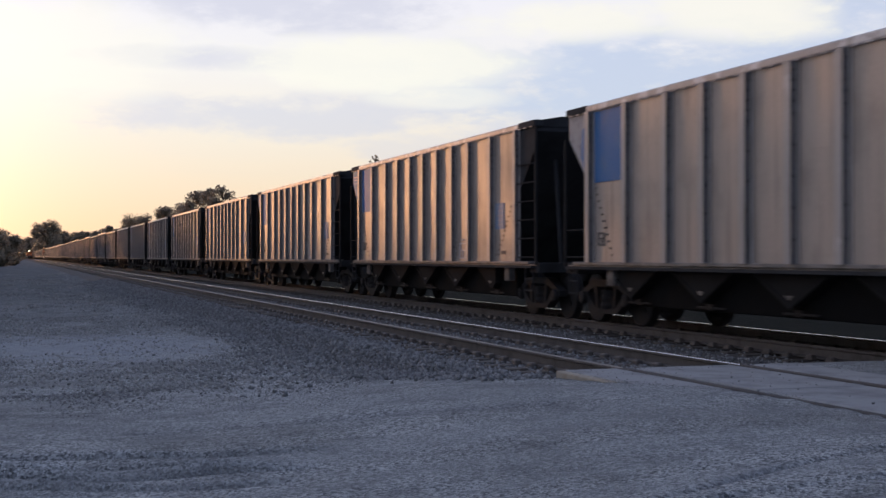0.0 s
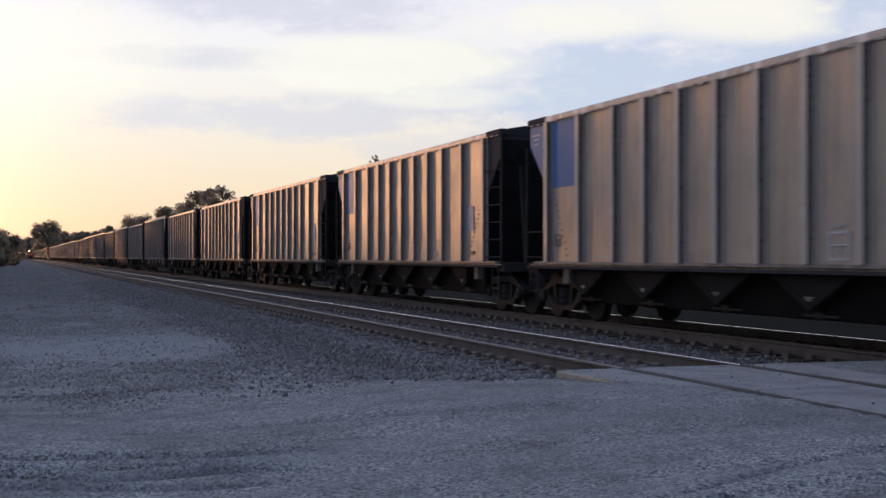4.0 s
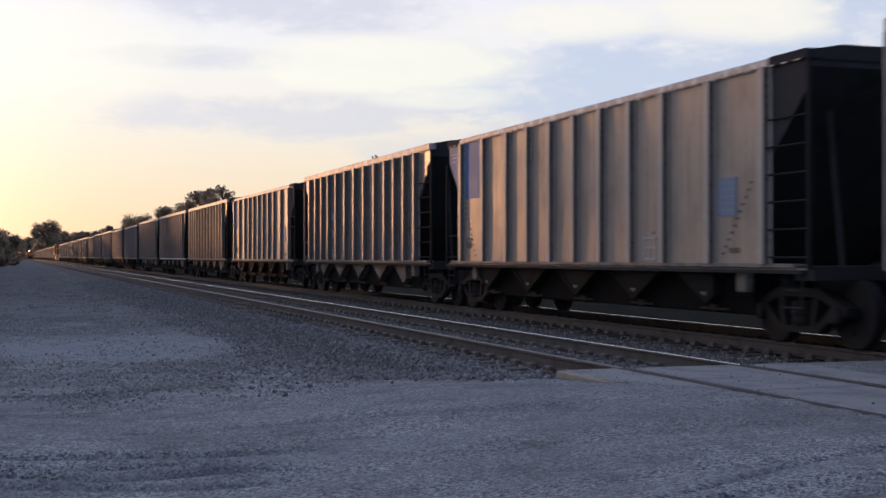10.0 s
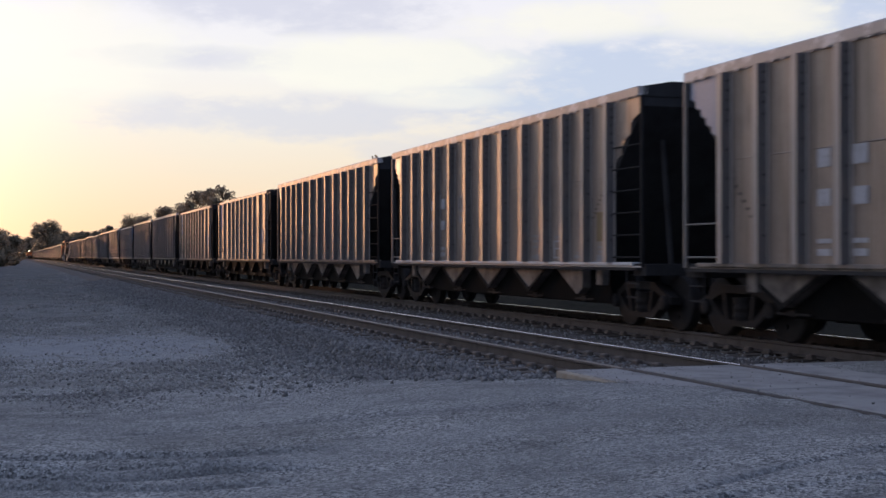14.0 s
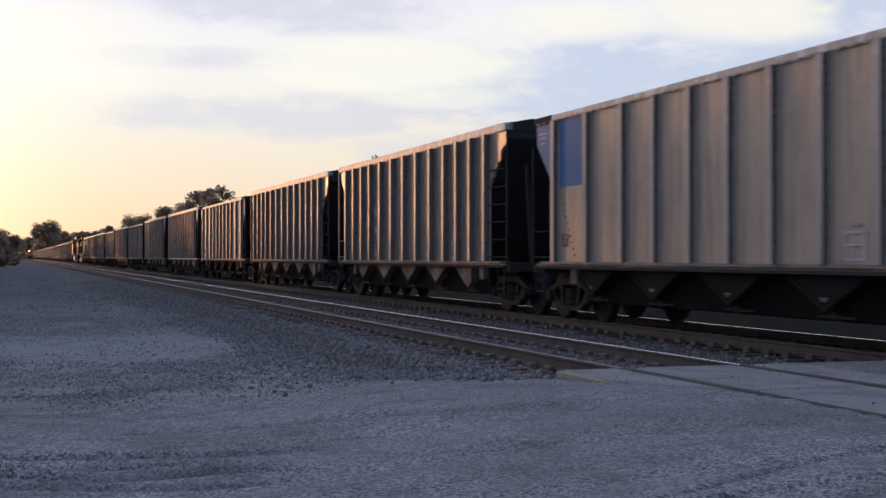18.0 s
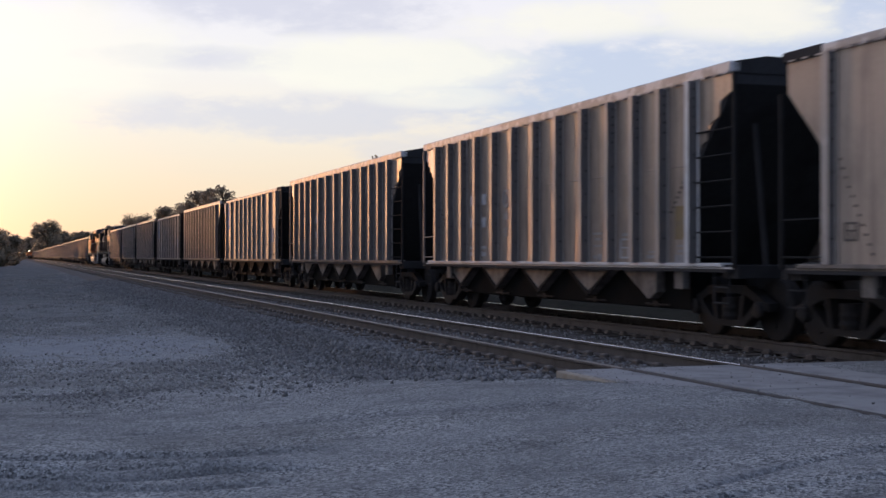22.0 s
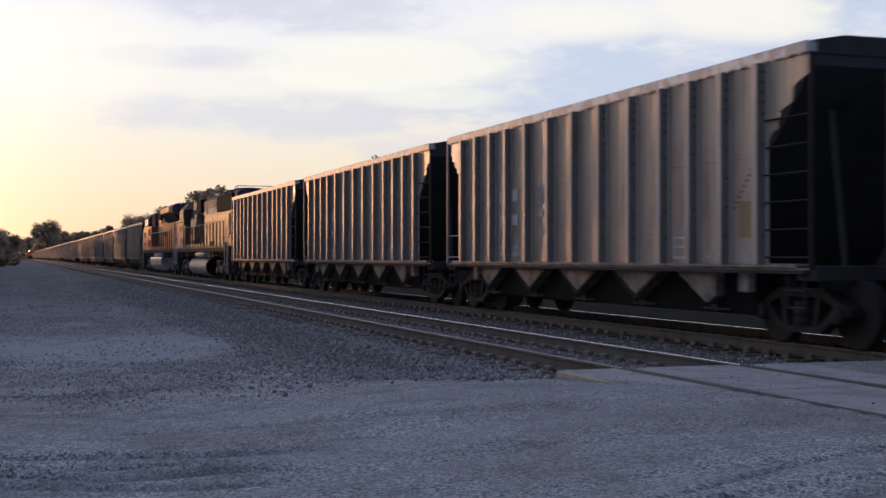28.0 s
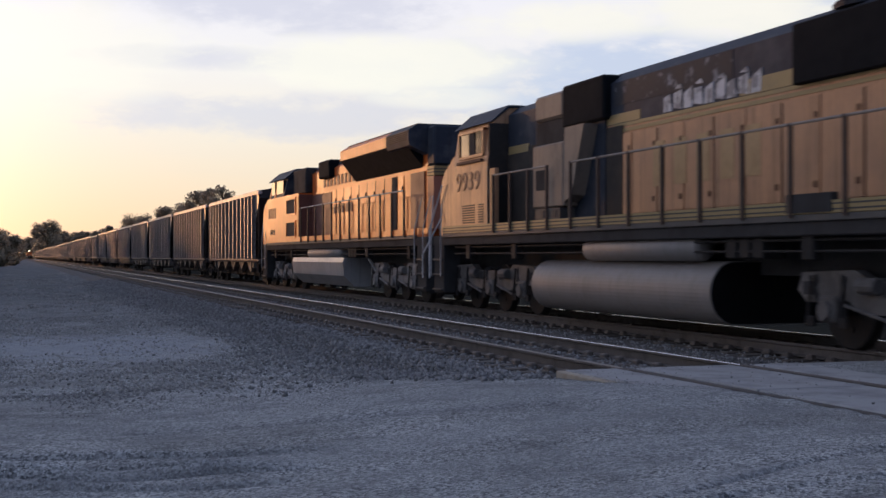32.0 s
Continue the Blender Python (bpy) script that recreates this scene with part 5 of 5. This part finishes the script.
    # long hood: yellow below, grey above
    part("hood", box(B(), -1.0, 1.0, -10.0, 2.0, 1.74, 3.62), YELLOW, eng, "rust-flecked faded yellow hood side")
    bm = chamfered(B(), 1.0, -10.0, 2.0, 3.624, 4.60, 0.22)
    part("hood_top", bm, ROOF_GREY, eng, "dark grey hood top with flaking paint")
    for z in (3.46, 3.56):
        flat("stripe", eng, STRIPE, -1, 1.0, -9.7, 1.6, z, z + 0.06)
    flat("yellow_band", eng, STRIPE, -1, 1.0, -4.0, -2.6, 3.63, 3.86)
    flat("yellow_band", eng, STRIPE, -1, 1.0, 0.6, 1.9, 3.63, 3.80)
    for i in range(12):
        y = 1.35 - i * 0.92
        flat("hood_door", eng, YELLOW, -1, 1.0, y - 0.43, y + 0.43, 2.0, 3.42, 0.018)
        flat("door_latch", eng, RUSTSPOT, -1, 1.02, y - 0.38, y - 0.32, 3.12, 3.20, 0.014)
        flat("door_latch", eng, RUSTSPOT, -1, 1.02, y - 0.37, y - 0.30, 2.17, 2.26, 0.014)
        if i % 2 == 0:
            flat("rust_run", eng, RUSTSPOT, -1, 1.0, y + 0.44, y + 0.48, 1.98, 3.4, 0.021)
    # the worn lettering shows as pale broken shapes only
    for i in range(9):
        y = -0.25 - i * 0.33
        part("flaked_mark", slab(B(), [(y, 3.64 + 0.04 * (i % 2)), (y - 0.28, 3.64), (y - 0.24 - 0.03 * (i % 3), 3.93 + 0.03 * ((i * 7) % 3)), (y - 0.02, 3.88 + 0.04 * (i % 2))], "x", -1.016, -0.99), FLAKE, eng)
        if i % 2:
            part("flaked_mark", slab(B(), [(y - 0.05, 3.99), (y - 0.31, 3.97), (y - 0.22, 4.06)], "x", -1.016, -0.99), FLAKE, eng)
    flat("peeling_patch", eng, PEEL, -1, 1.0, -2.4, 1.6, 3.95, 4.36, 0.008, "dark grey paint peeling in pale scraps")
    for i in range(5):
        y = 0.1 - i * 0.72
        flat("ghost_mark", eng, GHOST, -1, 1.02, y - 0.40, y, 2.42, 3.18, 0.006, "faded yellow block of old lettering")
    for s in (-1, 1):
        a, b = sorted((s * 0.98, s * 1.12))
        part("radiator_screen", box(B(), a, b, -9.15, -4.1, 3.60, 4.44, 0.02), GRILLE, eng, "long black radiator screen")
    # black plate for the shade inside an open doorway
    flat("open_door", eng, BLACK, -1, 1.02, -8.15, -7.7, 2.35, 3.45, 0.02, "black plate painted as an open hood doorway")
    flat("door_frame", eng, YELLOW, -1, 1.02, -7.7, -6.9, 2.2, 3.5, 0.012)
    flat("notice", eng, PALE, -1, 1.03, -7.55, -7.3, 2.95, 3.15, 0.012)
    for i in range(6):
        z = 2.08 + i * 0.26
        flat("vent_slot", eng, VENT_BROWN, -1, 1.02, -9.3, -8.5, z, z + 0.13, 0.014)
    part("black_box", box(B(), -1.56, -1.45, -5.6, -4.6, 1.80, 2.05), BLACK, eng)
    part("rear_hood_end", box(B(), -0.99, 0.99, -10.05, -10.002, 1.74, 3.40), SOOT_SHADE, eng)
    part("rear_stripe", box(B(), -0.99, 0.99, -10.06, -10.004, 3.42, 3.75), STRIPE, eng, "yellow striped rear band")
    for i in range(3):
        bm = lathe(B(), [(4.58, 0.70), (4.65, 0.72), (4.69, 0.67), (4.71, 0.45), (4.69, 0.3)], 20, "z", (-0.15, -4.9 - i * 1.65, 0))
        part("fan", bm, ROOF_GREY, eng)
    part("chimney", box(B(), -0.4, 0.4, -0.9, 0.3, 4.48, 4.66, 0.04), ROOF_GREY, eng)
    bm = rod(B(), (-0.9, -9.4, 4.75), (0.9, -9.4, 4.75), 0.02)
    rod(bm, (-0.9, -9.4, 4.75), (-0.95, -9.5, 4.4), 0.02)
    rod(bm, (0.9, -9.4, 4.75), (0.95, -9.5, 4.4), 0.02)
    rod(bm, (-0.9, -9.4, 4.75), (-0.9, -8.7, 4.72), 0.02)
    part("antenna_rail", bm, RAIL_PAINT, eng)
    bm = B()
    for k in range(3):
        lathe(bm, [(8.0, 0.03), (8.25, 0.04), (8.4, 0.09)], 8, "y", (-0.15 + 0.15 * k, 0, 4.68))
    part("horn", bm, IRON, eng)
    railing(eng, 1.565, -9.4, 2.3, 11, 1.74, 2.98, TAN_RAIL, BROWN_RAIL)
    railing(eng, 1.565, 3.4, 6.3, 4, 1.74, 2.98, TAN_RAIL, BROWN_RAIL)
    # white rails down the front steps
    for s in (-1, 1):
        for x, y, z in ((1.56, 9.75, 2.95), (1.30, 10.30, 2.35)):
            bm = rod(B(), (s * x, y, z), (s * 1.57, y + 0.95, z - 1.05), 0.022)
            rod(bm, (s * 1.57, y + 0.95, z - 1.05), (s * 1.57, y + 0.95, max(0.7, z - 2.3)), 0.022)
            part("stair_rail", bm, WHITE_RAIL, eng, "white slanting stair handrail")
    return eng


def new_engine(headlight=False):
    """The bright engine with the wide flared radiators."""
    front, rear = 11.3, -11.4
    eng = thing("locomotive", "bright yellow-orange six-axle diesel locomotive with flared radiators", "locomotive", "engines of the coal train")
    tank = (-2.5, 5.2)
    engine_base(eng, front, rear, tank, BRIGHT_YELLOW, False)
    part("fuel_tank", slab(B(), [(-1.45, 1.2), (-1.5, 1.05), (-1.45, 0.62), (-1.1, 0.28), (1.1, 0.28), (1.45, 0.62), (1.5, 1.05), (1.45, 1.2)], "y", *tank), SILVER_TANK, eng, "silver-grey faceted fuel tank")
    engine_truck(eng, -7.2, TRUCK_GREY)
    engine_truck(eng, 8.0, TRUCK_GREY)
    # wide low body ahead, with the cab on top
    bm = slab(B(), [(4.0, 1.74), (10.9, 1.74), (10.9, 3.0), (10.55, 3.35), (9.9, 3.55), (4.0, 3.55)], "x", -1.53, 1.53)
    low = part("cab", bm, BRIGHT_YELLOW, eng, "wide orange-lit cab body")
    bm = slab(B(), [(-1.53, 3.55), (1.53, 3.55), (1.36, 4.25), (1.0, 4.55), (-1.0, 4.55), (-1.36, 4.25)], "y", 6.6, 9.3)
    part("cab_top", bm, ROOF_GREY, low, "dark grey cab side round the windows")
    for s in (-1, 1):
        for y in (8.18, 9.2):
            part("window_post", slab(B(), [(s * 1.53, 3.56), (s * 1.56, 3.56), (s * 1.385, 4.24), (s * 1.36, 4.24)], "y", y, y + 0.24), BRIGHT_YELLOW, low, "yellow window post")
    bm = slab(B(), [(-1.40, 4.24), (-1.02, 4.56), (1.02, 4.56), (1.40, 4.24), (1.5, 4.24), (1.05, 4.62), (-1.05, 4.62), (-1.5, 4.24)], "y", 6.5, 9.9)
    part("cab_roof", bm, ROOF_GREY, low)
    bm = slab(B(), [(9.3, 3.55), (9.95, 3.55), (9.5, 4.3), (9.3, 4.4)], "x", -1.35, 1.35)
    part("windscreen", bm, GLASS, low)
    for s in (-1, 1):
        for y0, y1 in ((8.5, 9.15), (6.85, 8.1)):
            part("window", box(B(), min(s * 1.34, s * 1.51), max(s * 1.34, s * 1.51), y0, y1, 3.68, 4.18), GLASS, low)
    for z in (2.0, 2.85):
        flat("vent", low, BLACK, -1, 1.53, 4.5, 6.0, z, z + 0.5, 0.02, "black square vent")
        bm = B()
        for y0, y1, z0, z1 in ((4.4, 6.1, z - 0.08, z - 0.02), (4.4, 6.1, z + 0.52, z + 0.58), (4.4, 4.48, z, z + 0.5), (6.02, 6.1, z, z + 0.5)):
            box(bm, -1.57, -1.52, y0, y1, z0, z1)
        part("vent_frame", bm, BRIGHT_YELLOW, low)
    for i in range(4):
        flat("road_number_bar", low, MAROON, -1, 1.53, 8.2 + i * 0.42, 8.45 + i * 0.42, 2.75, 3.15)
    for i in range(3):
        flat("stencil_bar", low, INK, -1, 1.53, 8.4 + i * 0.35, 8.6 + i * 0.35, 2.1, 2.3)
    # dark red-brown stands in for the cab body's shadowed rear face
    part("rear_cab_wall", box(B(), -1.52, 1.52, 3.94, 3.996, 1.75, 3.5), MAROON, low)
    part("hood", box(B(), -1.0, 1.0, -9.7, 4.0, 1.74, 3.7), BRIGHT_YELLOW, eng, "sunlit orange-yellow hood side")
    part("hood_top", chamfered(B(), 1.0, -9.7, 4.0, 3.704, 4.45, 0.2), BRIGHT_YELLOW, eng)
    part("hood_cover", chamfered(B(), 0.86, -9.65, 6.5, 4.30, 4.52, 0.1), ROOF_GREY, eng)
    part("intake_box", box(B(), -1.25, 1.25, 4.05, 6.2, 3.56, 4.50, 0.05), BLACK, eng, "black screened intake box")
    part("blower_housing", box(B(), -1.2, 1.2, 0.6, 2.2, 3.95, 4.55, 0.05), GRILLE, eng, "black blower housing")
    for i in range(11):
        y = 2.7 - i * 0.98
        flat("hood_door", eng, BRIGHT_YELLOW, -1, 1.0, y - 0.45, y + 0.45, 1.98, 3.5, 0.018)
        flat("door_gap", eng, INK, -1, 1.0, y + 0.46, y + 0.51, 1.96, 3.5, 0.019)
        flat("door_latch", eng, INK, -1, 1.02, y - 0.40, y - 0.33, 3.1, 3.2, 0.02)
    # panel darkened by colour as the shaded side behind the cab
    flat("shaded_panel", eng, MAROON, -1, 1.02, 0.9, 3.95, 1.96, 3.45, 0.02, "dark red-brown panel with shade painted into its colour")
    for i in range(9):
        y = 2.2 - i * 0.5
        flat("lettering_bar", eng, MAROON, -1, 1.0, y - 0.30, y, 3.66, 3.98, 0.016)
    for i in range(5):
        y = 0.6 - i * 0.55
        flat("lettering_bar", eng, MAROON, -1, 1.02, y - 0.32, y, 2.7, 3.0, 0.02)
    # doorway's inner shade, laid on as a black plate
    flat("open_door", eng, BLACK, -1, 1.02, -6.95, -6.45, 1.98, 3.5, 0.02, "black plate painted as an open hood doorway")
    flat("red_door", eng, MAROON, -1, 1.02, -9.5, -8.3, 2.0, 3.5, 0.02, "dark red-brown rear door")
    # flared radiators: upright face above a sloping dark underside, with a rounded screened end
    for s in (-1, 1):
        bm = slab(B(), [(s * 0.95, 3.55), (s * 1.50, 4.22), (s * 1.50, 4.26), (s * 0.95, 4.26)], "y", -9.3, -2.3)
        part("radiator_underside", bm, GRILLE, eng, "black sloping radiator intake")
        bm = slab(B(), [(s * 0.6, 4.26), (s * 1.53, 4.26), (s * 1.53, 4.56), (s * 1.3, 4.70), (s * 0.6, 4.70)], "y", -7.6, -2.3)
        # the sun-facing wing's lit look is put into its colour
        part("radiator_wing", bm, BRIGHT_YELLOW if s < 0 else ROOF_GREY, eng, "flared radiator wing, lit side bright and off side grey by colour")
        bm = slab(B(), [(s * 0.6, 3.75), (s * 1.50, 4.16), (s * 1.54, 4.30), (s * 1.54, 4.56), (s * 1.3, 4.72), (s * 0.6, 4.72)], "y", -9.7, -7.604)
        part("radiator_end", bm, ROOF_GREY, eng, "dark grey screened end of the radiator")
    for i in range(5):
        part("screen_slat", box(B(), -1.552, -1.538, -9.6, -7.7, 4.31 + i * 0.05, 4.325 + i * 0.05), GRILLE, eng)
    part("radiator_top", box(B(), -1.28, 1.28, -9.7, -2.3, 4.68, 4.74), ROOF_GREY, eng)
    part("rear_wall", box(B(), -1.0, 1.0, -10.2, -9.702, 1.96, 3.34), REAR_RED, eng, "red-brown rear hood end")
    part("rear_cap", box(B(), -1.02, 1.02, -10.3, -9.702, 3.62, 4.66, 0.05), ROOF_GREY, eng, "dark grey rear hood end")
    part("rear_band", box(B(), -1.015, 1.015, -10.25, -9.702, 3.36, 3.60), STRIPE, eng, "yellow band round the rear hood")
    for z in (3.42, 3.50):
        part("stripe", box(B(), -1.022, 1.022, -10.256, -9.702, z, z + 0.03), INK, eng)
    for i in range(3):
        bm = lathe(B(), [(4.73, 0.7), (4.81, 0.7), (4.83, 0.62), (4.79, 0.55)], 20, "z", (0, -3.6 - i * 2.2, 0))
        part("fan", bm, ROOF_GREY, eng)
    railing(eng, 1.565, -9.4, 3.4, 12, 1.74, 2.98, RAIL_PAINT, BROWN_RAIL)
    for s in (-1, 1):
        part("sand_pipe", rod(rod(B(), (s * 1.3, -4.6, 1.62), (s * 1.34, -4.9, 1.25), 0.05), (s * 1.34, -4.9, 1.25), (s * 1.15, -5.2, 0.8), 0.04), SILVER_TANK, eng)
    lamp = part("headlight", box(B(), -0.32, 0.32, 9.86, 9.93, 4.26, 4.5, 0.02), PALE, eng)
    if headlight:
        part("lens", lathe(B(), [(9.93, 0.16), (9.97, 0.14)], 12, "y", (0, 0, 4.38)), HEADLAMP, lamp, "lit yellow-white headlamp")
    return eng

# ---- trees and bushes ----
BARK = surface("grey_bark", (0.09, 0.075, 0.06), 0.9, 0, 0.3, 12, 3, bump=0.6)


def leaf_material():
    """Thin leaves that let part of the low light through."""
    m = bpy.data.materials.new("dull_green_leaves")
    m.use_nodes = True
    m.node_tree.nodes.clear()
    g = Tree(m.node_tree)
    rnd = g.node("ShaderNodeNewGeometry").outputs["Random Per Island"]
    broad = g.node("ShaderNodeTexNoise", {"Vector": g.node("ShaderNodeTexCoord").outputs["Object"]}, Scale=0.5, Detail=3.0).outputs[0]
    col = g.mix(g.math("MULTIPLY", g.math("ADD", rnd, broad), 0.5), (0.09, 0.092, 0.062), (0.18, 0.17, 0.12))
    face = g.node("ShaderNodeBsdfPrincipled", {"Base Color": col}, Roughness=0.7)
    thin = g.node("ShaderNodeBsdfTranslucent", {"Color": g.mix(0.5, col, (0.58, 0.47, 0.37))})
    both = g.node("ShaderNodeMixShader", {1: face.outputs[0], 2: thin.outputs[0]})
    both.inputs[0].default_value = 0.7
    g.node("ShaderNodeOutputMaterial", {"Surface": both.outputs[0]})
    return m


LEAF = leaf_material()


def leafy_tree(x, y, height, width, seed, leaves=2600, clumps=16, trunk=0.3, label="dark green broadleaf tree beyond the tracks", leaf=0.32, name="tree", foot=None):
    rs = np.random.default_rng(seed)
    tree = thing(name, label, "tree" if name == "tree" else "bush", "trees along the line")
    zf = -0.7 if foot is None else foot
    tree.location = (x, y, zf)
    bm = B()
    r = height * 0.022
    lathe(bm, [(0, r * 1.5), (height * 0.12, r), (height * trunk, r * 0.8), (height * 0.8, r * 0.25)], 8, "z")
    cents = []
    for i in range(clumps):
        a = rs.uniform(0, 2 * math.pi)
        hz = rs.uniform(trunk * 0.9, 0.93)
        rad = width * 0.5 * math.sin(math.pi * min(1, max(0.12, (1.02 - hz) / (1.02 - trunk * 0.6)))) ** 0.7 * rs.uniform(0.25, 0.9)
        c = Vector((math.cos(a) * rad, math.sin(a) * rad, hz * height))
        cents.append((c, rs.uniform(0.13, 0.27) * width))
        rod(bm, (0, 0, max(0.1 * height, c.z - rad * 1.1)), c, r * 0.28, 5)
    part("trunk", bm, BARK, tree)
    n = leaves
    pick = rs.integers(0, clumps, n)
    cen = np.array([c for c, _ in cents])[pick]
    rad = np.array([q for _, q in cents])[pick]
    d = rs.normal(size=(n, 3))
    d /= np.linalg.norm(d, axis=1)[:, None]
    pos = cen + d * (rad * rs.random(n) ** 0.6)[:, None] * np.array([1, 1, 0.75])
    pos[:, 2] = np.maximum(pos[:, 2], 0.1)
    u = rs.normal(size=(n, 3))
    u /= np.linalg.norm(u, axis=1)[:, None]
    v = np.cross(u, rs.normal(size=(n, 3)))
    v /= np.linalg.norm(v, axis=1)[:, None]
    s = (leaf * rs.uniform(0.5, 1.2, n))[:, None]
    quad = np.stack([pos - u * s, pos + v * s * 0.6, pos + u * s, pos - v * s * 0.6], 1)
    me = bpy.data.meshes.new("crown")
    me.vertices.add(4 * n)
    me.vertices.foreach_set("co", quad.ravel())
    me.loops.add(4 * n)
    me.loops.foreach_set("vertex_index", np.arange(4 * n))
    me.polygons.add(n)
    me.polygons.foreach_set("loop_start", np.arange(0, 4 * n, 4))
    me.update(calc_edges=True)
    me.materials.append(LEAF)
    link("crown", me, tree, "uneven leafy crown")
    return tree


def beyond(u, top, x):
    """Where a tree stands whose top shows at that bearing and rise, on the line x metres to the side."""
    w0 = (u - 29) * 0.9475 / 2238
    dist = x / w0
    y = (dist - x * 0.3197) / 0.9475
    return y, (454.5 - top) * dist / 2238 + EYE_Z + 0.7


for i, (u, top, x, spread_m) in enumerate(((395, 327, 26, 5.5), (377, 329, 27, 6.0), (361, 338, 28, 6.0), (343, 342, 30, 7.5), (324, 346, 31, 6.0), (303, 360, 33, 7.5), (290, 362, 34, 6), (254, 379, 36, 9.0), (238, 380, 37, 9.0), (224, 384, 38, 8.0), (420, 340, 26, 5), (666, 266, 26, 3.0), (690, 275, 27, 4.0))):
    y, h = beyond(u, top, x)
    leafy_tree(x, y, h, spread_m, 20 + i, 7000 if i < 11 else 500, 30 if i < 11 else 14, 0.22, leaf=0.21 if i < 11 else 0.12)
for i, (u, top, x, spread_m) in enumerate(((84, 390, 16, 15), (72, 396, 13, 12), (94, 398, 20, 12), (108, 411, 26, 14), (120, 412, 30, 14), (133, 413, 32, 12), (150, 410, 34, 13), (160, 408, 36, 9), (178, 405, 38, 10), (200, 399, 38, 10), (50, 421, 7, 14))):
    y, h = beyond(u, top, x)
    leafy_tree(x, y, h, spread_m, 60 + i, 6000, 40, 0.06, "hazy dark tree at the far end of the line", 0.5)
for i, (x, y, h, wd) in enumerate(((-3.2, 235, 6.2, 6), (-5.0, 215, 6.6, 7), (-0.8, 262, 5.6, 6), (-7.0, 205, 7.4, 7), (-2.4, 300, 7.5, 8), (-9, 230, 8, 8), (-4.4, 190, 4.0, 6), (-1.0, 330, 6.5, 7))):
    leafy_tree(x, y, h, wd, 90 + i, 4500, 26, 0.03, "dark roadside bush at the edge of the gravel", 0.26, "bush", -0.55)
# unseen tree row added to block the low sun: tall, then a low stretch, then tall again
for i in range(20):
    y = 26 + i * 9.0 + random.uniform(-2, 2)
    low = 86 < y < 150
    # heights set so the near cars are shaded and the next ones sunlit
    h = random.uniform(7.9, 8.3) if 86 < y < 93 else random.uniform(4.9, 5.5) if low else random.uniform(9.0, 11.0)
    leafy_tree(-10.5 + random.uniform(-1.5, 1.0), y, h, random.uniform(7, 9), 130 + i, 1700, 18, 0.06, "dark roadside bush at the edge of the gravel" if low else "unseen roadside tree added to block the low sun", 0.36, "bush" if low else "tree", -0.55)

# ---- the train ----
train = []                           # (thing, metres ahead of the mark)
first = hopper_car("wide")
flip = hopper_car("wide", end_flip=-1)
torn = hopper_car("wide", damage=True)
ribbed = hopper_car("ribbed")
bright = hopper_car("ribbed", bright_sill=True)
silled = hopper_car("ribbed", bright_sill=True, bright_post=False)
far_ribbed = hopper_car("ribbed", full=False)
far_wide = hopper_car("wide", full=False, patch=False)
ORDER = "wwwtwwwwwwwwrwrwrsrtwrrfbrwrwrrr"   # from three cars before the mark to the engines
SLACK = {13: 0.12, 14: -0.08, 15: 0.18, 29: 0.1, 24: -0.25, 25: 0.22, 26: 0.4}   # couplers that are pulled out or pushed in
used = set()
masters = {"w": first, "f": flip, "t": torn, "r": ribbed, "b": bright, "s": silled, "R": far_ribbed, "W": far_wide}


def add_car(code, mark):
    m = masters[code]
    if code in used:
        m = copy_thing(m, Matrix())
    used.add(code)
    train.append((m, mark))


for i, code in enumerate(ORDER):
    add_car(code, (i - 3) * PITCH + SLACK.get(i, 0.0))
lead, second = old_engine(), new_engine()
train += [(lead, 467.75), (second, 490.05)]
# the other train, waiting far down the near track with its lamp lit
waiting = new_engine(headlight=True)
tagged(waiting, "distant locomotive waiting on the near track with its headlamp lit", "locomotive", "waiting train")
waiting.matrix_basis = pose(NEAR_X, 780, 0, 0, 0, 180)
AFTER = "rrRRRRRW" + "RRRRWRRRRRRWRRRRRRRRRWRRRRRRRRRRR"
for i, code in enumerate(AFTER):
    add_car(code, 509.4 + i * PITCH)


def motions():
    times = [CLIP * i / 32 for i in range(33)]
    for ob, mark in train:
        walk(ob, [(t, pose(FAR_X, mark - run(t), 0)) for t in times])
    ticks = [i / FPS for i in range(int(CLIP * FPS) + 1)]
    for ob, y, r in spinners:
        walk(ob, [(t, pose(0, y, r, math.degrees(run(t) / r))) for t in ticks])
        # all wheelsets of one kind roll alike: the others take over the same keys
        for other in [o for o in scene.objects if o.data is ob.data and o is not ob]:
            other.rotation_mode = "QUATERNION"
            keys = other.animation_data_create()
            keys.action = ob.animation_data.action
            keys.action_slot = ob.animation_data.action_slot


motions()
